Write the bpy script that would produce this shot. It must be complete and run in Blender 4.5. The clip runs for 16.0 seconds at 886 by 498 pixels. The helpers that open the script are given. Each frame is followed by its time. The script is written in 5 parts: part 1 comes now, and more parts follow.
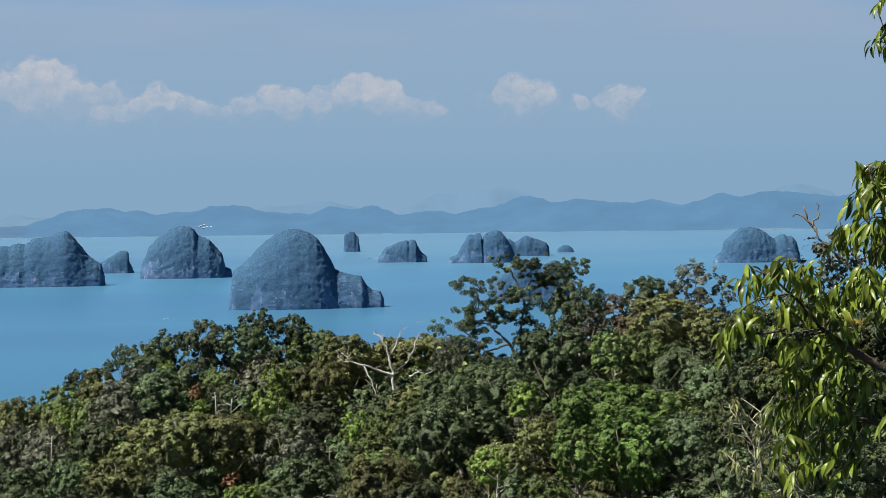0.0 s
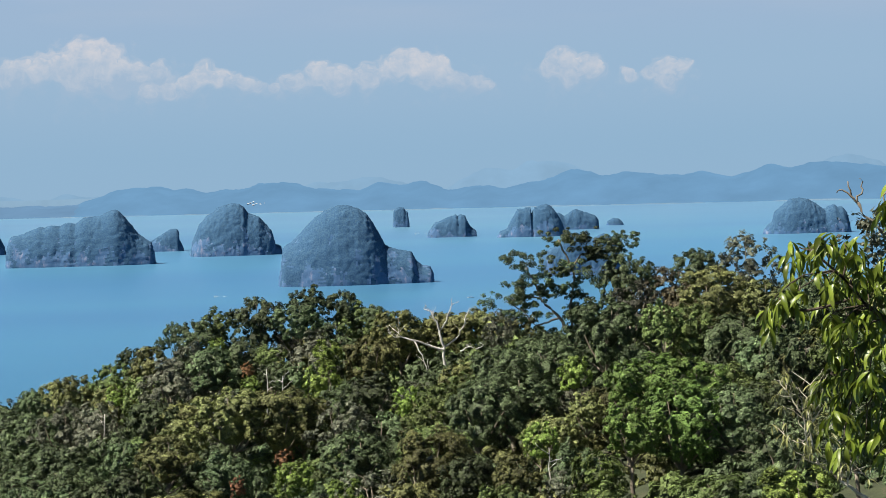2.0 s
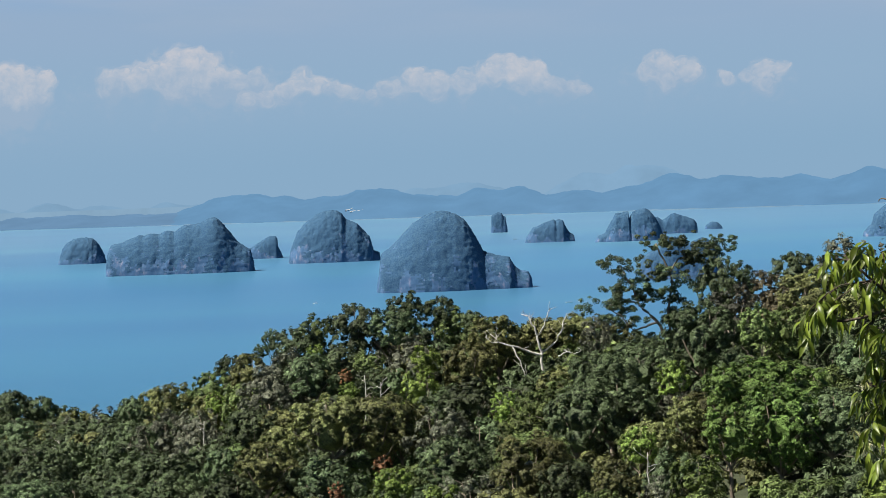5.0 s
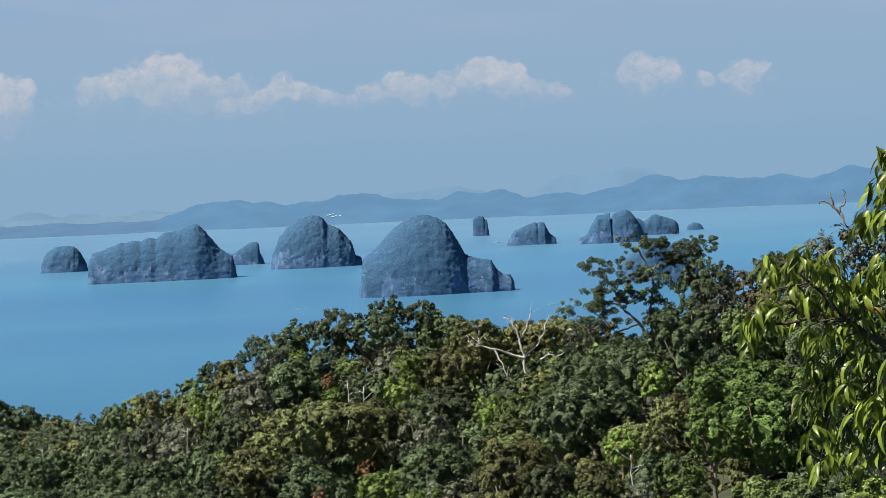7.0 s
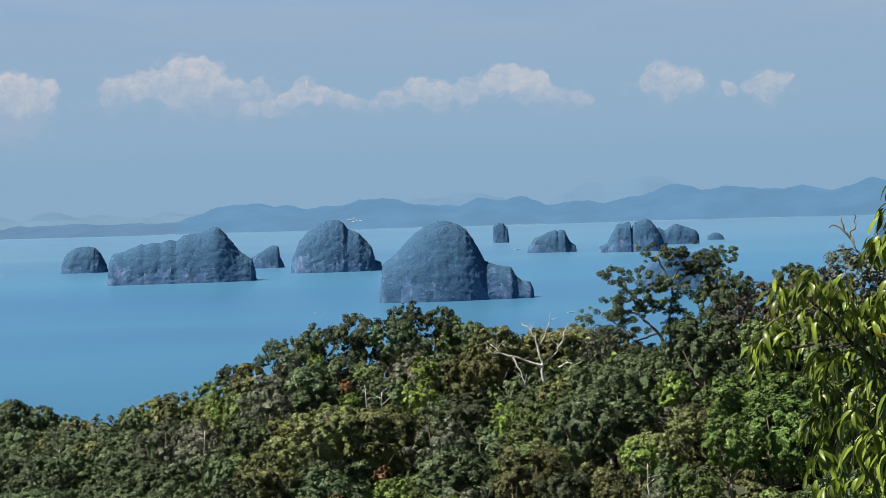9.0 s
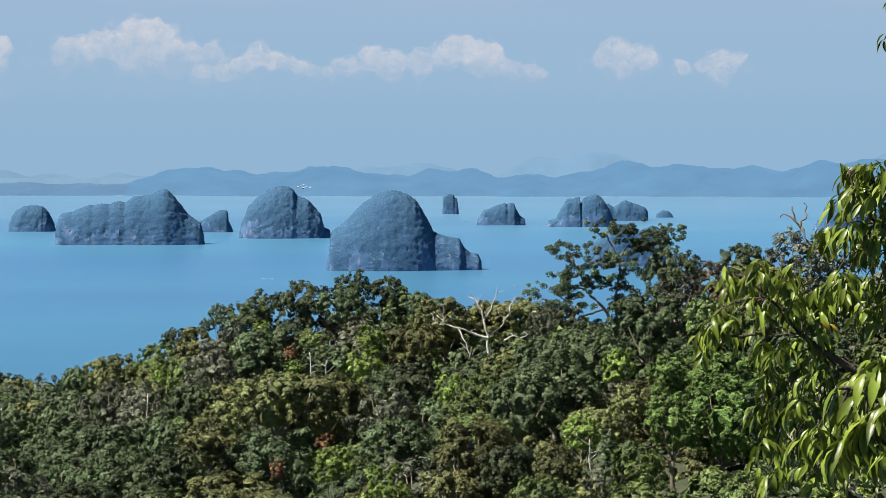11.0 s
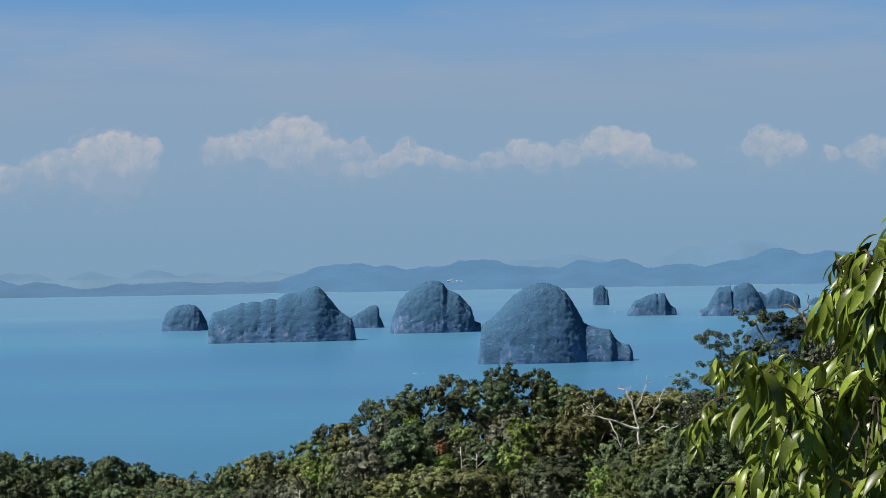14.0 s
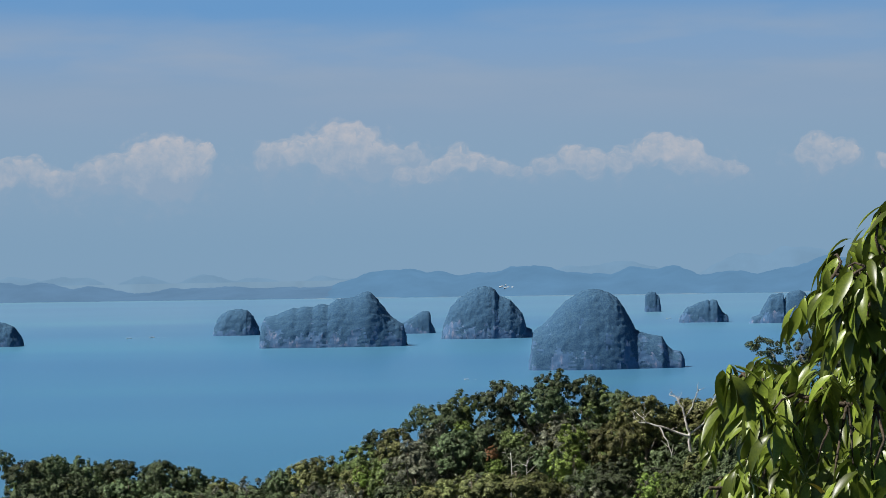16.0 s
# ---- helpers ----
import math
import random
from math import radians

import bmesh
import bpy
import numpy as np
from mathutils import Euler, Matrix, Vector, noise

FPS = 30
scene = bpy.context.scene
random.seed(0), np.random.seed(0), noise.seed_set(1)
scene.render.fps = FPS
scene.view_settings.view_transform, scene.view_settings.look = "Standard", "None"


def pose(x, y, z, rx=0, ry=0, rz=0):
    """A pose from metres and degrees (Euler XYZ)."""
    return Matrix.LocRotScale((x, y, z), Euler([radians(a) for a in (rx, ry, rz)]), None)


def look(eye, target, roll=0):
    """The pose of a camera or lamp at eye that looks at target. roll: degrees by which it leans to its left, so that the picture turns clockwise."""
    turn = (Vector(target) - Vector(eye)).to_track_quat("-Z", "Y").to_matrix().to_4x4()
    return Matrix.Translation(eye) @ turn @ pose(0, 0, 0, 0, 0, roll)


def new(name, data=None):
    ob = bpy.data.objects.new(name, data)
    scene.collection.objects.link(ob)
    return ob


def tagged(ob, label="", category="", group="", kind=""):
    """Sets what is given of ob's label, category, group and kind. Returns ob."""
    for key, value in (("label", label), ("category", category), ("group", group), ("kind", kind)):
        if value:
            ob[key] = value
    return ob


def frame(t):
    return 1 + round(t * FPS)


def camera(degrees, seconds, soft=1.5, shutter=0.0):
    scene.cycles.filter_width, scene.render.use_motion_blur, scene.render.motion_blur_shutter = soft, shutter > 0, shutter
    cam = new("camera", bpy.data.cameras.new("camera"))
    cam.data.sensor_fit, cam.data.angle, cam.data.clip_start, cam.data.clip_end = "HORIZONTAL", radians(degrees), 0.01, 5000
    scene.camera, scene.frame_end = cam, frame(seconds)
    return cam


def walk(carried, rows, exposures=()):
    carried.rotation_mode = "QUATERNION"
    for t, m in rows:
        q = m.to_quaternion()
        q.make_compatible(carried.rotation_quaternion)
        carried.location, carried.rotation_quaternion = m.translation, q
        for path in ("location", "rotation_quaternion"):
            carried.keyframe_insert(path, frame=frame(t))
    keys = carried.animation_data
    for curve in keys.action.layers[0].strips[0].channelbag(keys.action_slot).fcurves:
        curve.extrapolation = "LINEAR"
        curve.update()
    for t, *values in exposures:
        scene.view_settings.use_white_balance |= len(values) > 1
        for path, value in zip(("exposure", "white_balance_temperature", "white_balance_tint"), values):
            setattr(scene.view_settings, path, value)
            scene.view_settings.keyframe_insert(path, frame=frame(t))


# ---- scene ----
# ---- camera ----
def view(x, y, z, yaw, pitch, roll):
    """A pose that looks north (+y), turned left by yaw, up by pitch, leaning left by roll, in degrees."""
    return pose(x, y, z, 0, 0, yaw) @ pose(0, 0, 0, 90 + pitch) @ pose(0, 0, 0, 0, 0, roll)


cam = camera(18.801, 16.0, soft=0.55)
walk(cam, [
    (0.0, view(0.000, -0.000, 80.000, -2.655, -1.423, -0.906)),
    (0.5, view(0.004, -0.002, 80.003, -2.585, -1.382, -1.010)),
    (1.0, view(0.004, -0.032, 80.010, -2.363, -1.747, -1.110)),
    (1.5, view(0.015, -0.011, 80.017, -2.045, -2.051, -1.250)),
    (2.0, view(0.020, -0.013, 80.020, -1.581, -1.943, -1.610)),
    (2.5, view(0.044, 0.034, 80.024, -0.811, -2.205, -2.259)),
    (3.0, view(0.067, 0.029, 80.023, -0.027, -2.160, -2.636)),
    (3.5, view(0.093, 0.012, 80.035, 0.447, -1.931, -2.907)),
    (4.0, view(0.126, -0.020, 80.045, 0.447, -1.688, -2.691)),
    (4.5, view(0.175, 0.014, 80.044, 0.501, -1.803, -2.417)),
    (5.0, view(0.231, 0.038, 80.035, 0.520, -1.760, -2.108)),
    (5.2, view(0.248, 0.024, 80.038, 0.437, -1.653, -2.065)),
    (7.3, view(0.378, 0.009, 80.044, 0.213, -1.711, -2.943)),
    (7.5, view(0.383, -0.005, 80.048, 0.351, -1.839, -3.089)),
    (8.0, view(0.397, -0.001, 80.055, 0.411, -1.653, -3.048)),
    (8.2, view(0.402, -0.000, 80.060, 0.472, -1.473, -2.961)),
    (10.3, view(0.403, -0.006, 80.105, -0.000, -1.853, 0.000)),
    (10.5, view(0.394, 0.010, 80.105, -0.226, -1.924, 0.009)),
    (11.0, view(0.395, -0.001, 80.110, -0.535, -2.201, -0.160)),
    (11.5, view(0.456, -0.007, 80.125, -0.320, -1.261, -0.058)),
    (12.0, view(0.616, -0.015, 80.109, 1.048, -0.970, -0.309)),
    (12.5, view(0.756, -0.017, 80.098, 2.466, -0.796, -0.592)),
    (13.0, view(0.834, -0.016, 80.096, 2.658, -0.736, -0.935)),
    (13.5, view(0.884, -0.016, 80.098, 2.737, -0.376, -1.076)),
    (14.0, view(0.917, -0.002, 80.118, 2.665, -0.172, -1.364)),
    (14.5, view(0.898, 0.030, 80.120, 2.258, -0.145, -1.048)),
    (15.0, view(0.934, 0.007, 80.121, 2.558, -0.023, -1.321)),
    (15.5, view(0.978, 0.010, 80.110, 2.681, -0.230, -0.989)),
    (16.0, view(1.039, -0.001, 80.111, 3.774, -0.025, -1.138)),
], exposures=[(0.0, 0.33, 6460, 10), (1.0, 0.36, 6490, 10), (1.5, 0.50, 6580, 10), (3.5, 0.60, 6650, 10), (4.0, 0.44, 6600, 10), (5.0, 0.40, 6490, 10), (8.0, 0.40, 6490, 10), (10.3, 0.38, 6505, 10), (10.5, 0.41, 6500, 10), (11.0, 0.58, 6495, 10), (12.0, 0.32, 6485, 10), (12.5, 0.31, 6480, 10), (13.5, 0.27, 6413, 10), (14.0, 0.17, 6380, 10), (14.5, 0.17, 6380, 10), (16.0, 0.15, 6380, 10)])

# ---- world and sun ----
SUN_TO = Vector((-0.57, -0.19, 0.80)).normalized()
world = bpy.data.worlds.new("sky")
scene.world = world
world.use_nodes = True


def link_nodes(tree, pairs):
    for a, b in pairs:
        tree.links.new(a, b)


def build_sky():
    nt = world.node_tree
    nt.nodes.clear()
    n = nt.nodes.new
    out, bg = n("ShaderNodeOutputWorld"), n("ShaderNodeBackground")
    sky = n("ShaderNodeTexSky")
    sky.sky_type, sky.sun_disc = "NISHITA", False
    sky.sun_elevation = math.asin(SUN_TO.z)
    sky.sun_rotation = math.atan2(SUN_TO.x, SUN_TO.y)
    sky.air_density, sky.dust_density, sky.ozone_density = 1.0, 1.0, 2.0
    gain = n("ShaderNodeVectorMath")
    gain.operation = "SCALE"
    gain.inputs["Scale"].default_value = 0.028
    # humid sea haze low in the sky
    co, sep = n("ShaderNodeTexCoord"), n("ShaderNodeSeparateXYZ")
    ramp = n("ShaderNodeValToRGB")
    ramp.color_ramp.interpolation = "EASE"
    e = ramp.color_ramp.elements
    e[0].position, e[0].color = 0.0, (0.238, 0.385, 0.540, 1)
    e[1].position, e[1].color = 1.0, (0.11, 0.29, 0.60, 1)
    for p, c in ((0.25, (0.268, 0.402, 0.552)), (0.45, (0.282, 0.400, 0.555)), (0.58, (0.240, 0.390, 0.60)), (0.70, (0.160, 0.350, 0.63))):
        k = e.new(p)
        k.color = (*c, 1)
    rng = n("ShaderNodeMapRange")
    rng.inputs["From Min"].default_value, rng.inputs["From Max"].default_value = 0.0, 0.13
    # thin high cloud, drawn out along the horizon
    mp = n("ShaderNodeMapping")
    mp.inputs["Scale"].default_value = (9.0, 9.0, 48.0)
    mp.inputs["Rotation"].default_value = (0.0, 0.06, 0.0)
    nz = n("ShaderNodeTexNoise")
    nz.inputs["Scale"].default_value, nz.inputs["Detail"].default_value, nz.inputs["Roughness"].default_value = 1.0, 5.0, 0.5
    cr = n("ShaderNodeMapRange")
    cr.inputs["From Min"].default_value, cr.inputs["From Max"].default_value = 0.44, 0.60
    lift = n("ShaderNodeMapRange")
    lift.inputs["From Min"].default_value, lift.inputs["From Max"].default_value = 0.045, 0.075
    thin = n("ShaderNodeMapRange")
    for key, v in (("From Min", 0.070), ("From Max", 0.092), ("To Min", 1.0), ("To Max", 0.1)):
        thin.inputs[key].default_value = v
    mul, mul2, mul3 = n("ShaderNodeMath"), n("ShaderNodeMath"), n("ShaderNodeMath")
    mul.operation = mul2.operation = mul3.operation = "MULTIPLY"
    mul2.inputs[1].default_value = 0.85
    veil = n("ShaderNodeMix")
    veil.data_type = "RGBA"
    veil.inputs["B"].default_value = (0.340, 0.428, 0.552, 1)
    low = n("ShaderNodeMapRange")
    low.inputs["From Min"].default_value, low.inputs["From Max"].default_value = 0.12, 0.32
    mix = n("ShaderNodeMix")
    mix.data_type = "RGBA"
    link_nodes(nt, [
        (co.outputs["Generated"], sep.inputs[0]), (sep.outputs["Z"], rng.inputs["Value"]), (rng.outputs[0], ramp.inputs[0]),
        (co.outputs["Generated"], mp.inputs["Vector"]), (mp.outputs[0], nz.inputs["Vector"]), (nz.outputs[0], cr.inputs["Value"]),
        (sep.outputs["Z"], lift.inputs["Value"]), (cr.outputs[0], mul.inputs[0]), (lift.outputs[0], mul.inputs[1]),
        (mul.outputs[0], mul2.inputs[0]), (sep.outputs["Z"], thin.inputs["Value"]), (thin.outputs[0], mul3.inputs[0]),
        (mul2.outputs[0], mul3.inputs[1]), (mul3.outputs[0], veil.inputs["Factor"]), (ramp.outputs[0], veil.inputs["A"]),
        (sky.outputs[0], gain.inputs[0]), (sep.outputs["Z"], low.inputs["Value"]), (low.outputs[0], mix.inputs["Factor"]),
        (veil.outputs["Result"], mix.inputs["A"]), (gain.outputs[0], mix.inputs["B"]),
        (mix.outputs["Result"], bg.inputs["Color"]), (bg.outputs[0], out.inputs[0])])
    bg.inputs["Strength"].default_value = 0.8


build_sky()
sun = new("sun", bpy.data.lights.new("sun", "SUN"))
sun.data.energy, sun.data.angle, sun.data.color = 6.8, radians(0.6), (1.0, 0.95, 0.86)
sun.matrix_world = look(SUN_TO * 100, (0, 0, 0))

# ---- materials ----
MATS = {}


def mat(name):
    m = bpy.data.materials.new(name)
    m.use_nodes = True
    MATS[name] = m
    nt = m.node_tree
    return m, nt, nt.nodes["Principled BSDF"], nt.nodes.new


def noise_node(nt, scale, detail=4.0, rough=0.55, source="Object", stretch=None):
    co, nz = nt.nodes.new("ShaderNodeTexCoord"), nt.nodes.new("ShaderNodeTexNoise")
    nz.inputs["Scale"].default_value, nz.inputs["Detail"].default_value, nz.inputs["Roughness"].default_value = scale, detail, rough
    if stretch:
        mp = nt.nodes.new("ShaderNodeMapping")
        mp.inputs["Scale"].default_value = stretch
        nt.links.new(co.outputs[source], mp.inputs[0])
        nt.links.new(mp.outputs[0], nz.inputs["Vector"])
    else:
        nt.links.new(co.outputs[source], nz.inputs["Vector"])
    return nz


def ramp_node(nt, value, stops):
    r = nt.nodes.new("ShaderNodeValToRGB")
    e = r.color_ramp.elements
    while len(e) < len(stops):
        e.new(0.5)
    for k, (p, c) in zip(e, stops):
        k.position, k.color = p, (*c, 1)
    nt.links.new(value, r.inputs[0])
    return r


def bump_node(nt, value, target, strength, distance):
    b = nt.nodes.new("ShaderNodeBump")
    b.inputs["Strength"].default_value, b.inputs["Distance"].default_value = strength, distance
    nt.links.new(value, b.inputs["Height"])
    nt.links.new(b.outputs[0], target.inputs["Normal"])


def foliage_mat(name, tint, gloss=0.18, see_through=0.06, leaflet=6.5):
    """Leaves: tint varies from spray to spray, from tree to tree and from leaf to leaf."""
    m, nt, b, n = mat(name)
    geo, info = n("ShaderNodeNewGeometry"), n("ShaderNodeObjectInfo")
    r = ramp_node(nt, geo.outputs["Random Per Island"], [(p, [c * k for c in tint]) for p, k in ((0.0, 0.40), (0.35, 0.78), (0.75, 1.20), (1.0, 1.65))])
    hsv, hue, tr, mixs = n("ShaderNodeHueSaturation"), n("ShaderNodeMapRange"), n("ShaderNodeBsdfTranslucent"), n("ShaderNodeMixShader")
    hue.inputs["To Min"].default_value, hue.inputs["To Max"].default_value = 0.488, 0.522
    mixs.inputs[0].default_value = see_through
    value = info.outputs["Random"]
    steps = []
    # single trees, stands of trees, boughs about two metres wide, clusters of leaves
    for source, lo, hi, a, z in ((None, 0.0, 1.0, 0.60, 1.40), (0.10, 0.36, 0.64, 0.62, 1.38), (0.45, 0.32, 0.68, 0.72, 1.28), (6.5, 0.36, 0.64, 0.40, 1.60)):
        rng = n("ShaderNodeMapRange")
        for key, v in (("From Min", lo), ("From Max", hi), ("To Min", a), ("To Max", z)):
            rng.inputs[key].default_value = v
        if source:
            nz = n("ShaderNodeTexNoise")
            nz.inputs["Scale"].default_value, nz.inputs["Detail"].default_value, nz.inputs["Roughness"].default_value = source, 3.0, 0.6
            nt.links.new(geo.outputs["Position"], nz.inputs["Vector"])
            value = nz.outputs[0]
        nt.links.new(value, rng.inputs["Value"])
        steps.append(rng.outputs[0])
    bump_node(nt, value, b, 0.7, 0.14)
    for out in steps[1:]:
        mul = n("ShaderNodeMath")
        mul.operation = "MULTIPLY"
        link_nodes(nt, [(steps[0], mul.inputs[0]), (out, mul.inputs[1])])
        steps[0] = mul.outputs[0]
    link_nodes(nt, [(steps[0], hsv.inputs["Value"]), (info.outputs["Random"], hue.inputs["Value"]), (hue.outputs[0], hsv.inputs["Hue"]),
                    (r.outputs[0], hsv.inputs["Color"]), (hsv.outputs[0], b.inputs["Base Color"]), (hsv.outputs[0], tr.inputs["Color"]),
                    (b.outputs[0], mixs.inputs[1]), (tr.outputs[0], mixs.inputs[2])])
    # gaps between the leaves of one spray
    gap, cutoff, hole, open_mix = n("ShaderNodeTexNoise"), n("ShaderNodeMath"), n("ShaderNodeBsdfTransparent"), n("ShaderNodeMixShader")
    gap.inputs["Scale"].default_value, gap.inputs["Detail"].default_value = leaflet, 1.0
    cutoff.operation = "GREATER_THAN"
    cutoff.inputs[1].default_value = 0.41
    link_nodes(nt, [(geo.outputs["Position"], gap.inputs["Vector"]), (gap.outputs[0], cutoff.inputs[0]), (cutoff.outputs[0], open_mix.inputs[0]),
                    (hole.outputs[0], open_mix.inputs[1]), (mixs.outputs[0], open_mix.inputs[2]), (open_mix.outputs[0], nt.nodes["Material Output"].inputs[0])])
    b.inputs["Roughness"].default_value = 0.5
    b.inputs["Specular IOR Level"].default_value = gloss
    return m


foliage_mat("leaf_dark", (0.069, 0.093, 0.043))
foliage_mat("leaf_green", (0.102, 0.136, 0.044))
foliage_mat("leaf_bright", (0.092, 0.140, 0.034))
foliage_mat("leaf_lime", (0.138, 0.186, 0.040))
foliage_mat("leaf_olive", (0.123, 0.130, 0.048))
foliage_mat("leaf_grey", (0.098, 0.104, 0.072))
foliage_mat("leaf_brown", (0.108, 0.090, 0.052))
foliage_mat("leaf_rust", (0.180, 0.084, 0.045))


def bark_mat(name, dark, light, scale):
    m, nt, b, n = mat(name)
    nz = noise_node(nt, scale, 5, 0.6, stretch=(1, 1, 0.3))
    r = ramp_node(nt, nz.outputs[0], [(0.3, dark), (0.7, light)])
    nt.links.new(r.outputs[0], b.inputs["Base Color"])
    bump_node(nt, nz.outputs[0], b, 0.6, 0.05)
    b.inputs["Roughness"].default_value = 0.85
    return m


bark_mat("bark", (0.10, 0.08, 0.06), (0.26, 0.22, 0.17), 3.0)
bark_mat("bleached_wood", (0.30, 0.28, 0.26), (0.66, 0.63, 0.60), 2.0)
bark_mat("near_bark", (0.030, 0.022, 0.014), (0.095, 0.068, 0.042), 30)
bark_mat("pale_twig", (0.36, 0.33, 0.25), (0.62, 0.57, 0.46), 20.0)


def near_leaf_mat(name, face, under):
    """A glossy leaf with a paler midrib; each leaf a little different."""
    m, nt, b, n = mat(name)
    info, geo = n("ShaderNodeObjectInfo"), n("ShaderNodeNewGeometry")
    add, frac = n("ShaderNodeMath"), n("ShaderNodeMath")
    frac.operation = "FRACT"
    nz = noise_node(nt, 22.0, 3)
    mixc, hsv, vary = n("ShaderNodeMix"), n("ShaderNodeHueSaturation"), n("ShaderNodeMapRange")
    mixc.data_type = "RGBA"
    mixc.inputs["A"].default_value, mixc.inputs["B"].default_value = (*face, 1), (*under, 1)
    vary.inputs["To Min"].default_value, vary.inputs["To Max"].default_value = 0.35, 1.6
    tr, mixs = n("ShaderNodeBsdfTranslucent"), n("ShaderNodeMixShader")
    mixs.inputs[0].default_value = 0.16
    link_nodes(nt, [(info.outputs["Random"], add.inputs[0]), (geo.outputs["Random Per Island"], add.inputs[1]), (add.outputs[0], frac.inputs[0]),
                    (frac.outputs[0], vary.inputs["Value"]), (vary.outputs[0], hsv.inputs["Value"]),
                    (nz.outputs[0], mixc.inputs["Factor"]), (mixc.outputs["Result"], hsv.inputs["Color"]),
                    (hsv.outputs[0], b.inputs["Base Color"]), (hsv.outputs[0], tr.inputs["Color"]),
                    (b.outputs[0], mixs.inputs[1]), (tr.outputs[0], mixs.inputs[2]),
                    (mixs.outputs[0], nt.nodes["Material Output"].inputs[0])])
    b.inputs["Roughness"].default_value = 0.36
    b.inputs["Specular IOR Level"].default_value = 0.34
    return m


near_leaf_mat("near_leaf", (0.033, 0.075, 0.011), (0.200, 0.240, 0.028))
near_leaf_mat("shrub_leaf", (0.130, 0.150, 0.050), (0.240, 0.240, 0.090))
near_leaf_mat("yellow_leaf", (0.38, 0.28, 0.03), (0.45, 0.30, 0.05))


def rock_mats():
    """Limestone and the scrub that clothes it, distance haze put into their base colours."""
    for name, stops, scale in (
            ("hazed_scrub", [(0.38, (0.027, 0.068, 0.132)), (0.50, (0.041, 0.095, 0.168)), (0.62, (0.060, 0.120, 0.182))], 1.0),
            ("hazed_cliff", [(0.36, (0.050, 0.110, 0.206)), (0.54, (0.070, 0.134, 0.238)), (0.72, (0.210, 0.222, 0.300))], 0.30)):
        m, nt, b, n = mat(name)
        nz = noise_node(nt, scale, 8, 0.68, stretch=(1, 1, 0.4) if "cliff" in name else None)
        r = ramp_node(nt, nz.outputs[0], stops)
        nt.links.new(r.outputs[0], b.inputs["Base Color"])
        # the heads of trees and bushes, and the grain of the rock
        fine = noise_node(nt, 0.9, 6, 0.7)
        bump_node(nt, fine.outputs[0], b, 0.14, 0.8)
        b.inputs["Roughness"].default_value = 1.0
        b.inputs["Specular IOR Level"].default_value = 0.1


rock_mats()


def sea_mat():
    m, nt, b, n = mat("sea_water")
    big = noise_node(nt, 0.0030, 5, 0.55, stretch=(0.35, 1.0, 1.0))
    r = ramp_node(nt, big.outputs[0], [(0.35, (0.049, 0.150, 0.282)), (0.52, (0.054, 0.169, 0.297)), (0.68, (0.060, 0.189, 0.304))])
    # base colour darker and greener near shore, with distance haze painted in far out
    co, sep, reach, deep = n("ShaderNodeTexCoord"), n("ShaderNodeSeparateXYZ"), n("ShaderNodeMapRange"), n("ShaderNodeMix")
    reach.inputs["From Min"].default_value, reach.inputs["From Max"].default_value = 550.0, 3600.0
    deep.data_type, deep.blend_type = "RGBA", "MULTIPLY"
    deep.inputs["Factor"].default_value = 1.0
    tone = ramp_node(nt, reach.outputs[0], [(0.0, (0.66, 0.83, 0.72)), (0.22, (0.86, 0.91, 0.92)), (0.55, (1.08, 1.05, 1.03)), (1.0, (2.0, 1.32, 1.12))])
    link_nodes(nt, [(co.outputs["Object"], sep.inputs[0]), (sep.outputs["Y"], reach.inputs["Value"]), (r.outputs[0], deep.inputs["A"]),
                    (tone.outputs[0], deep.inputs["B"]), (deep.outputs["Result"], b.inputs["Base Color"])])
    rip = noise_node(nt, 0.35, 6, 0.6, stretch=(0.5, 1.0, 1.0))
    bump_node(nt, rip.outputs[0], b, 0.12, 0.5)
    b.inputs["Roughness"].default_value = 0.3
    b.inputs["IOR"].default_value = 1.33
    b.inputs["Specular IOR Level"].default_value = 0.5


sea_mat()


def haze_glow_mat(name, colour, share):
    """Hills, beach and bay many kilometres off; haze painted in as their own glow."""
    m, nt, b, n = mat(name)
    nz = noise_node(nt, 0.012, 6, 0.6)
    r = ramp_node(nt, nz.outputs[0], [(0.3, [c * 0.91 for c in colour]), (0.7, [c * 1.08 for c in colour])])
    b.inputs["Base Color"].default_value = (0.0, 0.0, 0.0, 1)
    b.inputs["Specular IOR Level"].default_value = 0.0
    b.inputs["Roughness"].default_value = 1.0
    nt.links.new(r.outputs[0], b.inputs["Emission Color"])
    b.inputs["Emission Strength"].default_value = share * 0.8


haze_glow_mat("coast_hills", (0.152, 0.318, 0.515), 0.92)
haze_glow_mat("low_coast", (0.160, 0.300, 0.475), 0.92)
haze_glow_mat("far_hills", (0.212, 0.362, 0.522), 1.0)
haze_glow_mat("farthest_hills", (0.215, 0.365, 0.525), 1.0)
haze_glow_mat("far_beach", (0.27, 0.395, 0.51), 1.0)
haze_glow_mat("far_bay", (0.230, 0.370, 0.510), 1.0)


def ground_mat():
    m, nt, b, n = mat("forest_floor")
    nz = noise_node(nt, 0.4, 8, 0.65)
    r = ramp_node(nt, nz.outputs[0], [(0.3, (0.020, 0.026, 0.012)), (0.55, (0.035, 0.045, 0.018)), (0.75, (0.065, 0.055, 0.032))])
    nt.links.new(r.outputs[0], b.inputs["Base Color"])
    bump_node(nt, nz.outputs[0], b, 0.8, 0.6)
    b.inputs["Roughness"].default_value = 0.95


ground_mat()


